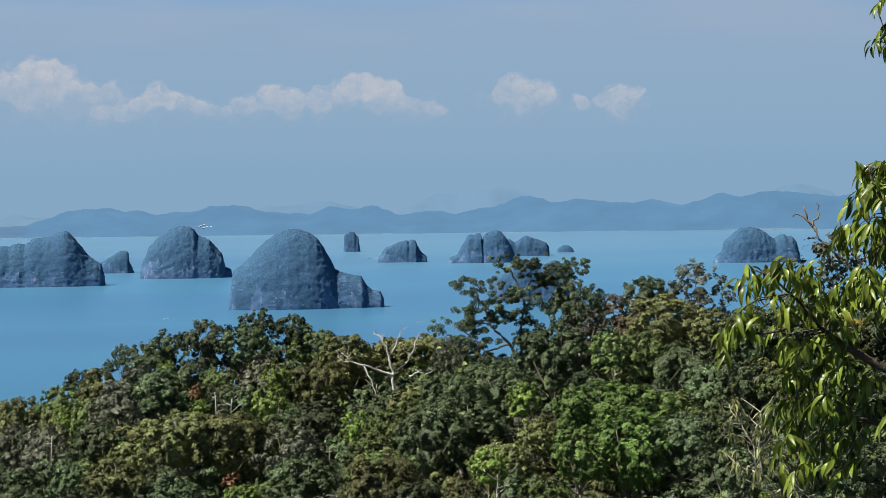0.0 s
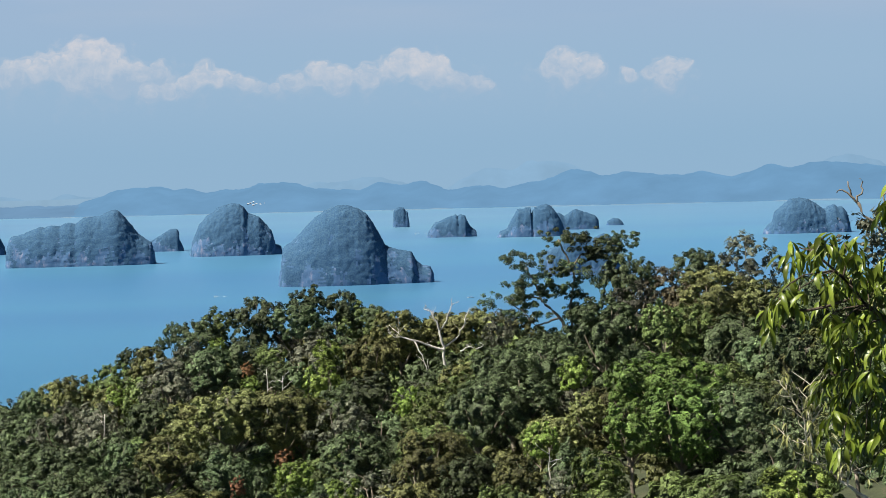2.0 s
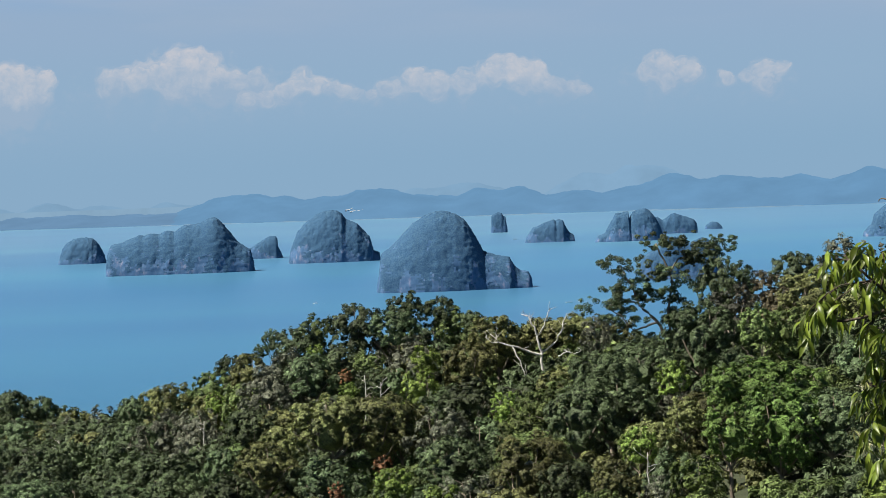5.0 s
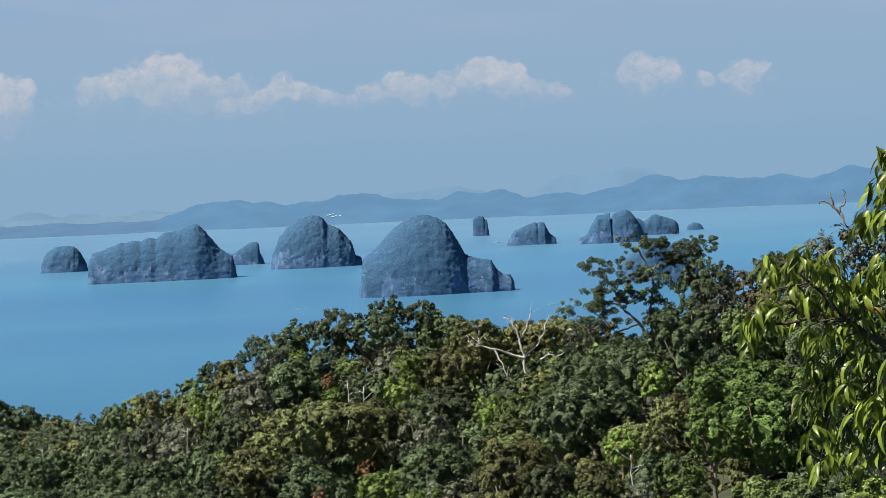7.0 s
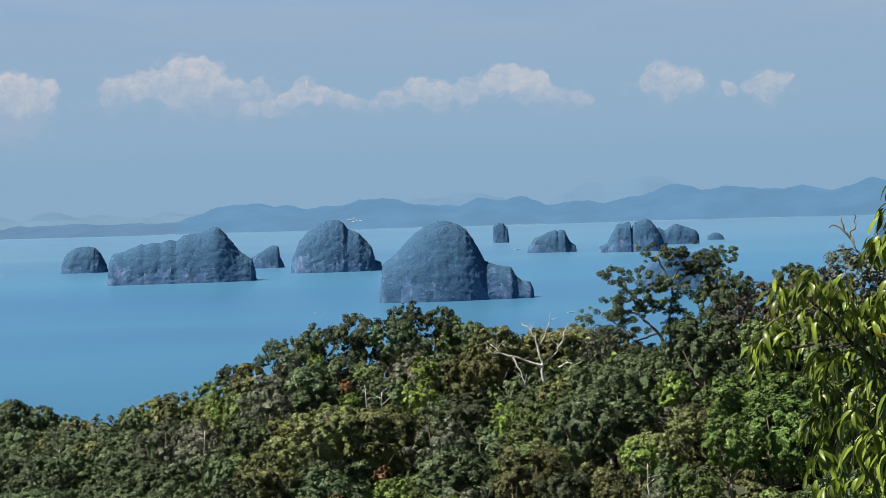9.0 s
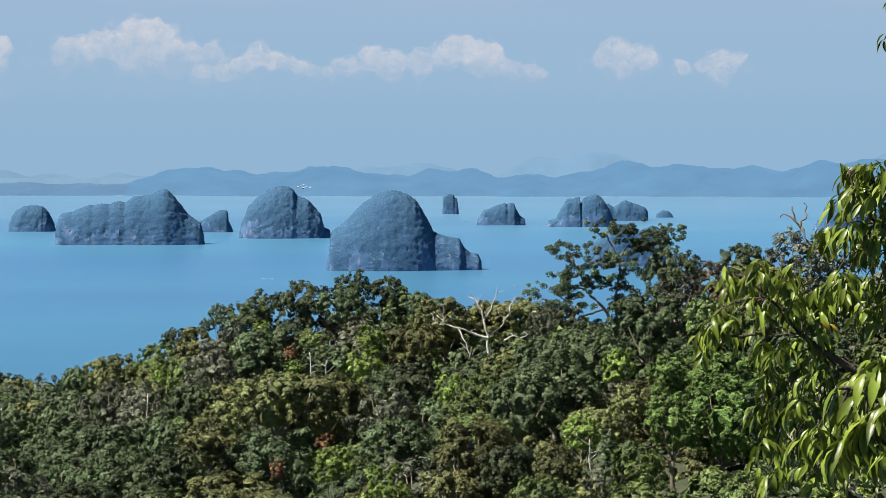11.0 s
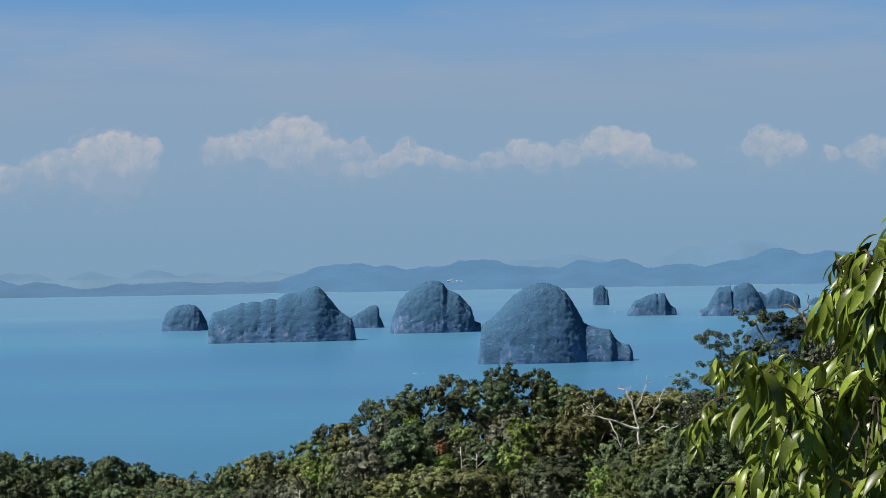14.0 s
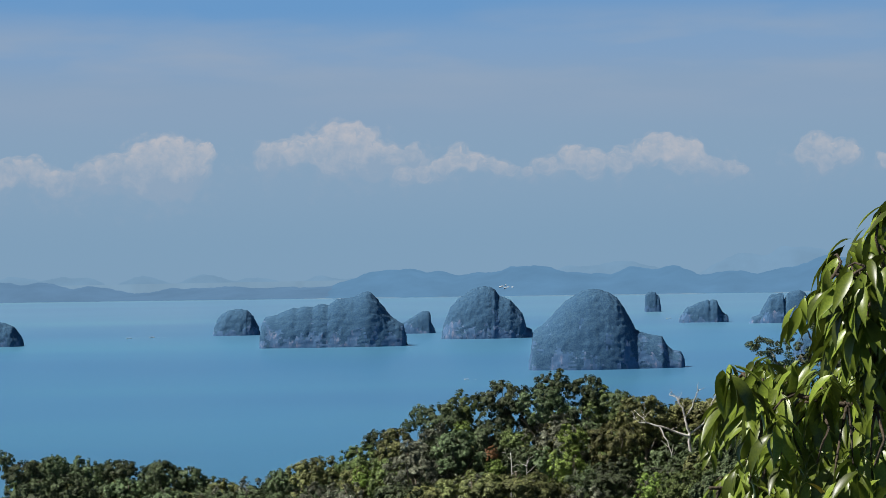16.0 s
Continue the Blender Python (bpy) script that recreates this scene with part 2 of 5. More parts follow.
def cloud_mat():
    m, nt, b, n = mat("cumulus")
    nt.nodes.remove(b)
    at = n("ShaderNodeAttribute")
    at.attribute_name = "puff"
    nz = noise_node(nt, 0.035, 9, 0.62)
    tone = noise_node(nt, 0.03, 6, 0.6)
    top, heap, lit = n("ShaderNodeAttribute"), n("ShaderNodeMapRange"), n("ShaderNodeMath")
    top.attribute_name = "crest"
    heap.inputs["From Min"].default_value, heap.inputs["From Max"].default_value = 0.3, 0.7
    heap.inputs["To Min"].default_value, heap.inputs["To Max"].default_value = -0.28, 0.28
    link_nodes(nt, [(tone.outputs[0], heap.inputs["Value"]), (heap.outputs[0], lit.inputs[0]), (top.outputs["Fac"], lit.inputs[1])])
    # sunlit tops and greyer bases, put into the cloud's own glow
    r = ramp_node(nt, lit.outputs[0], [(0.2, (0.33, 0.425, 0.55)), (0.6, (0.48, 0.515, 0.585)), (1.0, (0.68, 0.625, 0.615))])
    em, tp, mx = n("ShaderNodeEmission"), n("ShaderNodeBsdfTransparent"), n("ShaderNodeMixShader")
    ripple, add, alpha = n("ShaderNodeMapRange"), n("ShaderNodeMath"), n("ShaderNodeMapRange")
    ripple.inputs["From Min"].default_value, ripple.inputs["From Max"].default_value = 0.3, 0.7
    ripple.inputs["To Min"].default_value, ripple.inputs["To Max"].default_value = -0.30, 0.30
    em.inputs["Strength"].default_value = 0.8
    alpha.interpolation_type = "SMOOTHSTEP"
    alpha.inputs["From Min"].default_value, alpha.inputs["From Max"].default_value = 0.12, 1.15
    alpha.inputs["To Max"].default_value = 0.60
    link_nodes(nt, [(nz.outputs[0], ripple.inputs["Value"]), (ripple.outputs[0], add.inputs[0]), (at.outputs["Fac"], add.inputs[1]),
                    (add.outputs[0], alpha.inputs["Value"]), (alpha.outputs[0], mx.inputs[0]), (r.outputs[0], em.inputs[0]),
                    (tp.outputs[0], mx.inputs[1]), (em.outputs[0], mx.inputs[2]), (mx.outputs[0], nt.nodes["Material Output"].inputs[0])])


cloud_mat()


def plain_mat(name, colour, rough):
    m, nt, b, n = mat(name)
    nz = noise_node(nt, 4.0, 4)
    r = ramp_node(nt, nz.outputs[0], [(0.3, [c * 0.85 for c in colour]), (0.7, colour)])
    nt.links.new(r.outputs[0], b.inputs["Base Color"])
    b.inputs["Roughness"].default_value = rough


plain_mat("boat_hull", (0.75, 0.73, 0.70), 0.4)
plain_mat("boat_canopy", (0.30, 0.33, 0.36), 0.7)
plain_mat("foam", (0.75, 0.80, 0.82), 0.9)
# walls of the far houses, with haze put into their white
plain_mat("hazed_wall", (0.20, 0.27, 0.34), 0.8)


# ---- mesh helpers ----
def mesh_of(name, verts, faces, material, smooth=False):
    me = bpy.data.meshes.new(name)
    me.from_pydata([tuple(v) for v in verts], [], [tuple(f) for f in faces])
    me.materials.append(MATS[material])
    if smooth:
        me.polygons.foreach_set("use_smooth", [True] * len(me.polygons))
    me.update()
    return me


def part(name, me, parent, label="", m=None):
    ob = new(name, me)
    ob.parent = parent
    if m is not None:
        ob.matrix_local = m
    return tagged(ob, label)


def thing(name, x, y, z, label, category, group="", kind=""):
    ob = new(name)
    ob.location = (x, y, z)
    ob.empty_display_size = 0.1
    return tagged(ob, label, category, group, kind)


def tube(verts, faces, pts, r0, r1, sides=7):
    """Adds a tapered limb along pts."""
    pts = [Vector(p) for p in pts]
    start = len(verts)
    for i, p in enumerate(pts):
        d = (pts[min(i + 1, len(pts) - 1)] - pts[max(i - 1, 0)]).normalized()
        a = d.orthogonal().normalized()
        b = d.cross(a)
        r = r0 + (r1 - r0) * i / (len(pts) - 1)
        for k in range(sides):
            t = 2 * math.pi * k / sides
            verts.append(p + (a * math.cos(t) + b * math.sin(t)) * r)
    for i in range(len(pts) - 1):
        for k in range(sides):
            a, b = start + i * sides + k, start + i * sides + (k + 1) % sides
            faces.append((a, b, b + sides, a + sides))
    faces.append(tuple(range(start + sides * len(pts) - sides, start + sides * len(pts))))


def wander(a, b, n, sway, rnd):
    """A crooked line from a to b."""
    a, b = Vector(a), Vector(b)
    out = []
    for i in range(n + 1):
        t = i / n
        off = Vector((rnd.uniform(-1, 1), rnd.uniform(-1, 1), rnd.uniform(-0.6, 0.6))) * sway * math.sin(math.pi * t)
        out.append(a.lerp(b, t) + off)
    return out


# ---- sea ----
def build_sea():
    xs = [-4200 + 200 * i for i in range(43)]
    ys = [-1400 + 200 * i for i in range(33)]
    verts = [(x, min(y, 4985), 0) for y in ys for x in xs]
    w = len(xs)
    faces = [(j * w + i, j * w + i + 1, (j + 1) * w + i + 1, (j + 1) * w + i) for j in range(len(ys) - 1) for i in range(w - 1)]
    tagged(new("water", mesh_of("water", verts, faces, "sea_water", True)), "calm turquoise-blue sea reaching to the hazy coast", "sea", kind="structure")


build_sea()


# ---- forested hill ----
def ridge_line(x):
    return 478 - (1.0 if x > 0 else 1.25) * x


def hill(x, y):
    """Ground of the wooded hill, of the near slope and of the shore."""
    u, v = min(1.0, max(-1.7, x / 100)), min(2.6, max(-1.4, y / 100 - 4))
    far = 34.65 + 24.16 * u + 7.78 * v + 5.83 * u * u + 5.73 * u * v + 0.40 * v * v
    far = min(far, 62)
    far -= 0.5 * max(0, -0.17 * y - 14 - x)
    over = y - ridge_line(x) - 14
    if over > 0:
        far -= 0.35 * over + 0.004 * over * over
    if y < 270:
        far -= 0.25 * (270 - y)
    if x > 90:
        far -= 0.002 * (x - 90) ** 2
    own = 78.35 - 0.42 * max(0, math.hypot(x * 0.7, max(y, 0)) - 3.5)
    if y < 0:
        own -= 0.3 * max(0, -y - 8)
    return max(far, own, -6) + 1.2 * noise.noise((x * 0.03, y * 0.03, 0)) * min(1, max(0, (y - 20) / 60))


def build_ground():
    xs = np.concatenate([np.linspace(-420, -60, 46), np.linspace(-52, 52, 40), np.linspace(60, 420, 46)])
    ys = np.concatenate([np.linspace(-160, -6, 24), np.linspace(-3, 40, 30), np.linspace(46, 900, 110)])
    verts = [(x, y, hill(x, y)) for y in ys for x in xs]
    w = len(xs)
    faces = [(j * w + i, j * w + i + 1, (j + 1) * w + i + 1, (j + 1) * w + i) for j in range(len(ys) - 1) for i in range(w - 1)]
    tagged(new("ground", mesh_of("ground", verts, faces, "forest_floor", True)), "dark leaf-littered forest floor of a coastal hill", "hillside", kind="structure")


build_ground()


# ---- limestone islands ----
def karst(x, y, s, deep, ridge, label, seed, group="karst islands in the bay"):
    """One limestone island: scrub above, bare cliff at its foot. ridge: its crest line (along, height), deep: half its depth, in units of s metres."""
    isl = thing("limestone_island", x, y, 0, label, "island", group)
    off = Vector((seed * 11.3, seed * 4.7, 0))
    along, high = np.array(ridge).T
    x0, x1, y0, y1 = along[0], along[-1], -deep, deep
    cx, cy, wx, wy, tall = (x0 + x1) / 2, 0.0, (x1 - x0) / 2, deep, high.max()

    def height(px, py):
        crest = np.interp(px, along, high, 0, 0)
        half = deep * np.maximum(crest / tall, 0.02) ** 0.45
        return crest * np.clip(1 - np.abs(py / half) ** 2.4, 0, 1) ** 0.6

    # the outermost point of the rock along rays fanned out from the middle of its foot
    turn = int(min(220, max(48, 2 * math.pi * max(wx, wy) / 1.8)))
    rise = int(min(75, max(16, tall / 1.3)))
    th, ph = np.meshgrid(np.arange(turn) * 2 * math.pi / turn, np.linspace(-0.02, 0.5, rise) * math.pi)
    ux, uy, uz = np.cos(ph) * np.cos(th) * wx, np.cos(ph) * np.sin(th) * wy, np.sin(ph) * tall
    far = np.zeros_like(ux)
    found = np.zeros(ux.shape, bool)
    for rho in np.linspace(1.4, 0.03, 230):
        lie = height(cx + ux * rho, cy + uy * rho)
        inside = (uz * rho <= lie) & (lie > 0.5)
        far = np.where(inside & ~found, rho, far)
        found |= inside
    pts = np.stack([cx + ux * far, cy + uy * far, uz * far], -1).reshape(-1, 3)
    verts = []
    for q in pts:
        p = Vector(q)
        out = Vector(((p.x - cx) / wx, (p.y - cy) / wy, 0.4 + p.z / tall)).normalized()
        k = min(1, 0.35 + p.z / 12) * min(1, 0.35 + tall / 70)
        wav = 1.2 * noise.noise(p * 0.045 + off) + 1.1 * noise.noise(p * 0.11 + off) + 0.4 * noise.noise(p * 0.24 + off) + 0.35 * noise.noise(p * 0.5 + off) + 0.9 * noise.noise(p * 1.3 + off)
        # ledges, overhangs and runnels down the rock
        wav += 0.35 * noise.noise(Vector((p.x * 0.05, p.y * 0.05, p.z * 0.35)) + off)
        wav -= 1.6 * abs(noise.noise(Vector((p.x * 0.12, p.y * 0.12, p.z * 0.02)) + off)) * min(1, p.z / 8)
        p += out * wav * k
        verts.append(Vector((p.x * s, p.y * s, p.z * s)))
    top, bare = [], []
    for j in range(rise - 1):
        for i in range(turn):
            q = (j * turn + i, j * turn + (i + 1) % turn, (j + 1) * turn + (i + 1) % turn, (j + 1) * turn + i)
            v = verts[q[0]]
            patch = noise.noise(Vector((v.x, v.y, v.z * 0.5)) * (0.06 / s) + off) + 0.5 * noise.noise(v * (0.2 / s) + off)
            (bare if v.z < (0.13 + 0.50 * patch) * tall * s or j < 2 else top).append(q)
    for nm, fs, mt in (("scrub", top, "hazed_scrub"), ("cliff", bare, "hazed_cliff")):
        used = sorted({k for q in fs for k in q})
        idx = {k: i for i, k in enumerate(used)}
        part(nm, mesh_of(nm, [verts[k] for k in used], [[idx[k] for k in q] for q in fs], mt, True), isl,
             "dense green scrub and trees, coloured blue for haze" if nm == "scrub" else "weathered grey limestone cliff, coloured blue for haze")
    return isl


def islands():
    low = "low scrub-covered limestone islet in a calm sea"
    dome = "dome-shaped limestone island with green scrub and grey cliffs"
    karst(-368.7, 2557.8, 0.545, 32, [(-41, 0), (-39, 12), (-33, 27), (-24, 36), (-15, 43), (-2, 46), (10, 46), (21, 42), (29, 34), (34, 25), (39, 16), (42, 5), (43, 0)],
          "small round limestone island with a pale foot", 1)
    karst(-236.9, 2208.1, 0.46, 47, [(-133, 0), (-132, 32), (-129, 44), (-124, 54), (-116, 57), (-103, 59), (-88, 65), (-72, 72), (-65, 70), (-54, 73), (-43, 73), (-36, 71), (-26, 76), (-17, 78), (-8, 74), (0, 81), (10, 86), (26, 87), (40, 90), (51, 96), (62, 99), (69, 97), (81, 84), (94, 66), (103, 54), (112, 47), (120, 43), (127, 37), (130, 21), (133, 2), (134, 0)],
          "long ridged limestone island with green scrub and grey cliffs", 2)
    karst(-190.7, 2517.0, 0.526, 16, [(-33, 0), (-31, 19), (-22, 21), (-14, 26), (-5, 32), (9, 39), (21, 39), (24, 35), (25, 21), (32, 5), (33, 0)],
          "small wedge-shaped limestone islet", 3)
    karst(-117.1, 2355.8, 0.487, 50, [(-83, 0), (-81, 9), (-76, 31), (-69, 47), (-64, 59), (-49, 73), (-29, 87), (-17, 92), (-5, 94), (8, 92), (16, 87), (23, 76), (44, 69), (53, 57), (65, 44), (69, 30), (72, 19), (82, 15), (83, 0)],
          dome, 4)
    karst(-9.0, 1739.6, 0.368, 66, [(-137, 0), (-134, 21), (-127, 69), (-109, 80), (-90, 99), (-71, 119), (-51, 132), (-30, 140), (-14, 140), (6, 134), (21, 124), (33, 107), (42, 89), (53, 68), (65, 62), (79, 58), (99, 54), (107, 40), (118, 30), (132, 28), (137, 17), (138, 0)],
          "large dome-shaped limestone island with a low shoulder", 5)
    karst(38.9, 3161.7, 0.66, 11, [(-15, 0), (-14, 20), (-13, 30), (-7, 34), (-3, 36), (5, 36), (8, 29), (12, 28), (13, 11), (14, 7), (15, 0)],
          "slender limestone sea stack", 6)
    karst(84.2, 2711.7, 0.576, 20, [(-44, 0), (-39, 13), (-28, 27), (-14, 31), (-2, 36), (8, 40), (12, 36), (16, 40), (24, 38), (27, 28), (32, 19), (43, 10), (44, 0)],
          "low limestone islet with a notched summit", 7)
    karst(161.5, 2646.5, 0.562, 24, [(-63, 0), (-56, 10), (-43, 16), (-35, 30), (-28, 44), (-24, 49), (-16, 50), (-2, 53), (0, 41), (6, 52), (14, 55), (26, 57), (36, 52), (43, 44), (51, 30), (55, 20), (60, 7), (63, 0)],
          "jagged limestone island with a cleft summit", 8)
    karst(221.1, 2859.5, 0.6, 16, [(-43, 0), (-38, 28), (-28, 31), (-19, 24), (-11, 31), (2, 37), (12, 33), (26, 28), (36, 24), (42, 17), (43, 0)],
          "flat-topped limestone island behind a cleft summit", 13)
    karst(140.4, 1781.0, 0.373, 28, [(-71, 0), (-70, 22), (-66, 35), (-56, 46), (-44, 52), (-36, 56), (-29, 68), (-18, 76), (-4, 75), (5, 68), (19, 63), (33, 69), (43, 72), (53, 70), (63, 61), (71, 40), (72, 0)],
          "rounded limestone island half hidden by the wooded ridge", 10)
    karst(413.5, 2519.5, 0.532, 36, [(-77, 0), (-74, 10), (-61, 22), (-55, 40), (-45, 47), (-37, 55), (-27, 61), (-12, 62), (3, 60), (13, 55), (23, 49), (34, 41), (40, 46), (49, 49), (56, 45), (64, 45), (71, 38), (76, 26), (78, 13), (79, 0)],
          "flat-topped limestone island with a square shoulder", 11)
    karst(275.10, 2979.15, 0.63, 10, [(-16, 0), (-13, 8), (-3, 13), (6, 12), (13, 7), (16, 0)], low, 9)
    karst(-564.10, 2353.02, 0.504, 36, [(-58, 0), (-52, 25), (-30, 42), (0, 47), (30, 42), (50, 35), (62, 18), (66, 0)], dome, 12)

islands()


# ---- far coast ----
def coast_y(x):
    return 4270 - 0.27 * x


def range_of_hills(name, hills, base, depth, x0, x1, material, label, near=None, seed=0):
    """A chain of hills: (x, height, half-width) in metres, standing on the far shore."""
    xs = np.arange(x0, x1, 3.5)
    rows = 9
    verts, faces = [], []
    for x in xs:
        top = sum((hh * math.exp(-((x - c) / (1.45 * ww)) ** 2)) ** 7 for c, hh, ww in hills) ** (1 / 7)
        top += 2.6 * noise.fractal((x * 0.020, seed, 0.3), 0.7, 2.1, 6) * min(1, top / 12)
        top += 1.1 * noise.fractal((x * 0.09, seed, 5.1), 0.8, 2.0, 3) * min(1, top / 12)
        front = (near(x) if near else base) + 8 * noise.noise((x * 0.01, seed, 0))
        for j in range(rows):
            t = j / (rows - 1)
            lift = math.sin(math.pi * min(1, t / 0.7 * 0.5 + (max(0, t - 0.7) / 0.3) * 0.5))
            rug = 1 + 0.16 * noise.noise((x * 0.025, t * 6, seed + 4)) * math.sin(math.pi * t)
            verts.append((x, front + depth * t, max(0.0, top * lift * rug) - 0.5 + (1.2 if 0 < j < rows - 1 else 0)))
    for i in range(len(xs) - 1):
        for j in range(rows - 1):
            a = i * rows + j
            faces.append((a, a + rows, a + rows + 1, a + 1))
    tagged(new(name, mesh_of(name, verts, faces, material, True)), label, "hills", kind="structure")


MAIN_HILLS = [
    (-380.71, 46.68, 80.00), (-309.39, 36.76, 60.00),
    (-230.24, 36.86, 60.00), (-145.55, 45.48, 95.00),
    (-43.49, 28.77, 70.00), (21.34, 37.49, 45.00),
    (71.78, 41.79, 60.00), (180.75, 34.51, 55.00),
    (274.70, 34.74, 70.00), (345.11, 54.11, 55.00),
    (406.33, 44.60, 70.00), (463.55, 46.54, 100.00),
    (549.71, 40.88, 70.00), (647.81, 54.60, 60.00),
    (735.34, 57.72, 65.00), (816.79, 50.40, 90.00),
    (927.63, 48.85, 120.00)]
LOW_HILLS = [
    (-1020.62, 32.04, 45.00), (-927.92, 22.28, 55.00), (-763.01, 18.21, 65.00),
    (-676.44, 20.36, 60.00), (-577.78, 17.81, 70.00), (-470.35, 19.88, 80.00),
    (-1121.59, 33.35, 90.00)]
FAR_HILLS = [
    (3.19, 49.32, 85.00), (-86.49, 42.25, 80.00),
    (-738.91, 39.94, 55.00), (-845.84, 40.22, 50.00),
    (-650.93, 32.14, 70.00), (-522.81, 31.48, 70.00), (-980.46, 42.13, 60.00),
    (-1075.45, 43.22, 60.00)]
FARTHEST_HILLS = [
    (227.58, 61.55, 60.00), (308.66, 68.88, 50.00), (344.93, 67.27, 70.00),
    (879.00, 66.99, 70.00)]
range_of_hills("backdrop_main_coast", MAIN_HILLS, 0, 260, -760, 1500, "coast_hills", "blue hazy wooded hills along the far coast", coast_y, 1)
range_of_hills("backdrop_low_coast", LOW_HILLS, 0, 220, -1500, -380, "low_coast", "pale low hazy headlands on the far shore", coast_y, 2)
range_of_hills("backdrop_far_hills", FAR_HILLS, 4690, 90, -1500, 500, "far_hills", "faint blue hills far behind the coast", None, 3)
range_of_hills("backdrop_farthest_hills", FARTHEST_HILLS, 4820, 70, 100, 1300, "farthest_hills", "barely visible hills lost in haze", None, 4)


def far_bay():
    # upright glowing sheet, sized to pass for farther water from the camera
    xs = np.linspace(-1500, -420, 40)
    verts = []
    for x in xs:
        verts += [(x, 4660, 0), (x, 4675, 26.61)]
    faces = [(2 * i, 2 * i + 2, 2 * i + 3, 2 * i + 1) for i in range(len(xs) - 1)]
    tagged(new("backdrop_far_bay", mesh_of("far_bay", verts, faces, "far_bay")), "pale upright strip standing in for distant bay behind low headlands", "bay", kind="structure")


far_bay()


def far_beach():
    vs, fs = [], []
    xs = np.arange(-520, 900, 5.0)
    for i, x in enumerate(xs):
        tall = max(0.0, 0.5 + 2.2 * noise.noise((x * 0.008, 4, 0)) + 0.8 * noise.noise((x * 0.05, 9, 0)))
        y = coast_y(x) - 14
        vs += [(x, y, 0.05), (x, y + 3, 0.1 + tall)]
    fs = [(2 * i, 2 * i + 2, 2 * i + 3, 2 * i + 1) for i in range(len(xs) - 1) if vs[2 * i + 1][2] > 0.3]
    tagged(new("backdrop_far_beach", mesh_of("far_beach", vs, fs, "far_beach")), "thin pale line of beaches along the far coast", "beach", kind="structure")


far_beach()


# ---- houses on the far shore ----
def far_house(x, z, w):
    """A white house on the slope of the coast hills, haze mixed into its walls."""
    y = coast_y(x) + 3.0 * z
    h = thing("house", x, y, 0, "tiny white house, its walls tinted for haze, on the wooded far shore", "house", "houses on the far shore")
    a, d = w / 2, 4.0
    walls = [(-a, -d, z - 6), (a, -d, z - 6), (a, d, z - 6), (-a, d, z - 6), (-a, -d, z + 1), (a, -d, z + 1), (a, d, z + 1), (-a, d, z + 1)]
    part("wall", mesh_of("wall", walls, [(0, 1, 5, 4), (1, 2, 6, 5), (2, 3, 7, 6), (3, 0, 4, 7)], "hazed_wall"), h)
    a, d = a + 0.3, d + 0.3
    roof = [(-a, -d, z + 1), (a, -d, z + 1), (a, d, z + 1), (-a, d, z + 1), (-a, 0, z + 2.2), (a, 0, z + 2.2)]
    part("roof", mesh_of("roof", roof, [(0, 1, 5, 4), (2, 3, 4, 5), (1, 2, 5), (3, 0, 4), (3, 2, 1, 0)], "boat_canopy"), h)


for hx, hz, hw in ((-195, 13.7, 2.4), (-191, 14.4, 3.0), (-186, 16.0, 2.2), (-186, 11.4, 4.0), (-181, 13.0, 2.6), (-174, 12.6, 3.2), (-167, 14.1, 2.0)):
    far_house(hx, hz, hw)


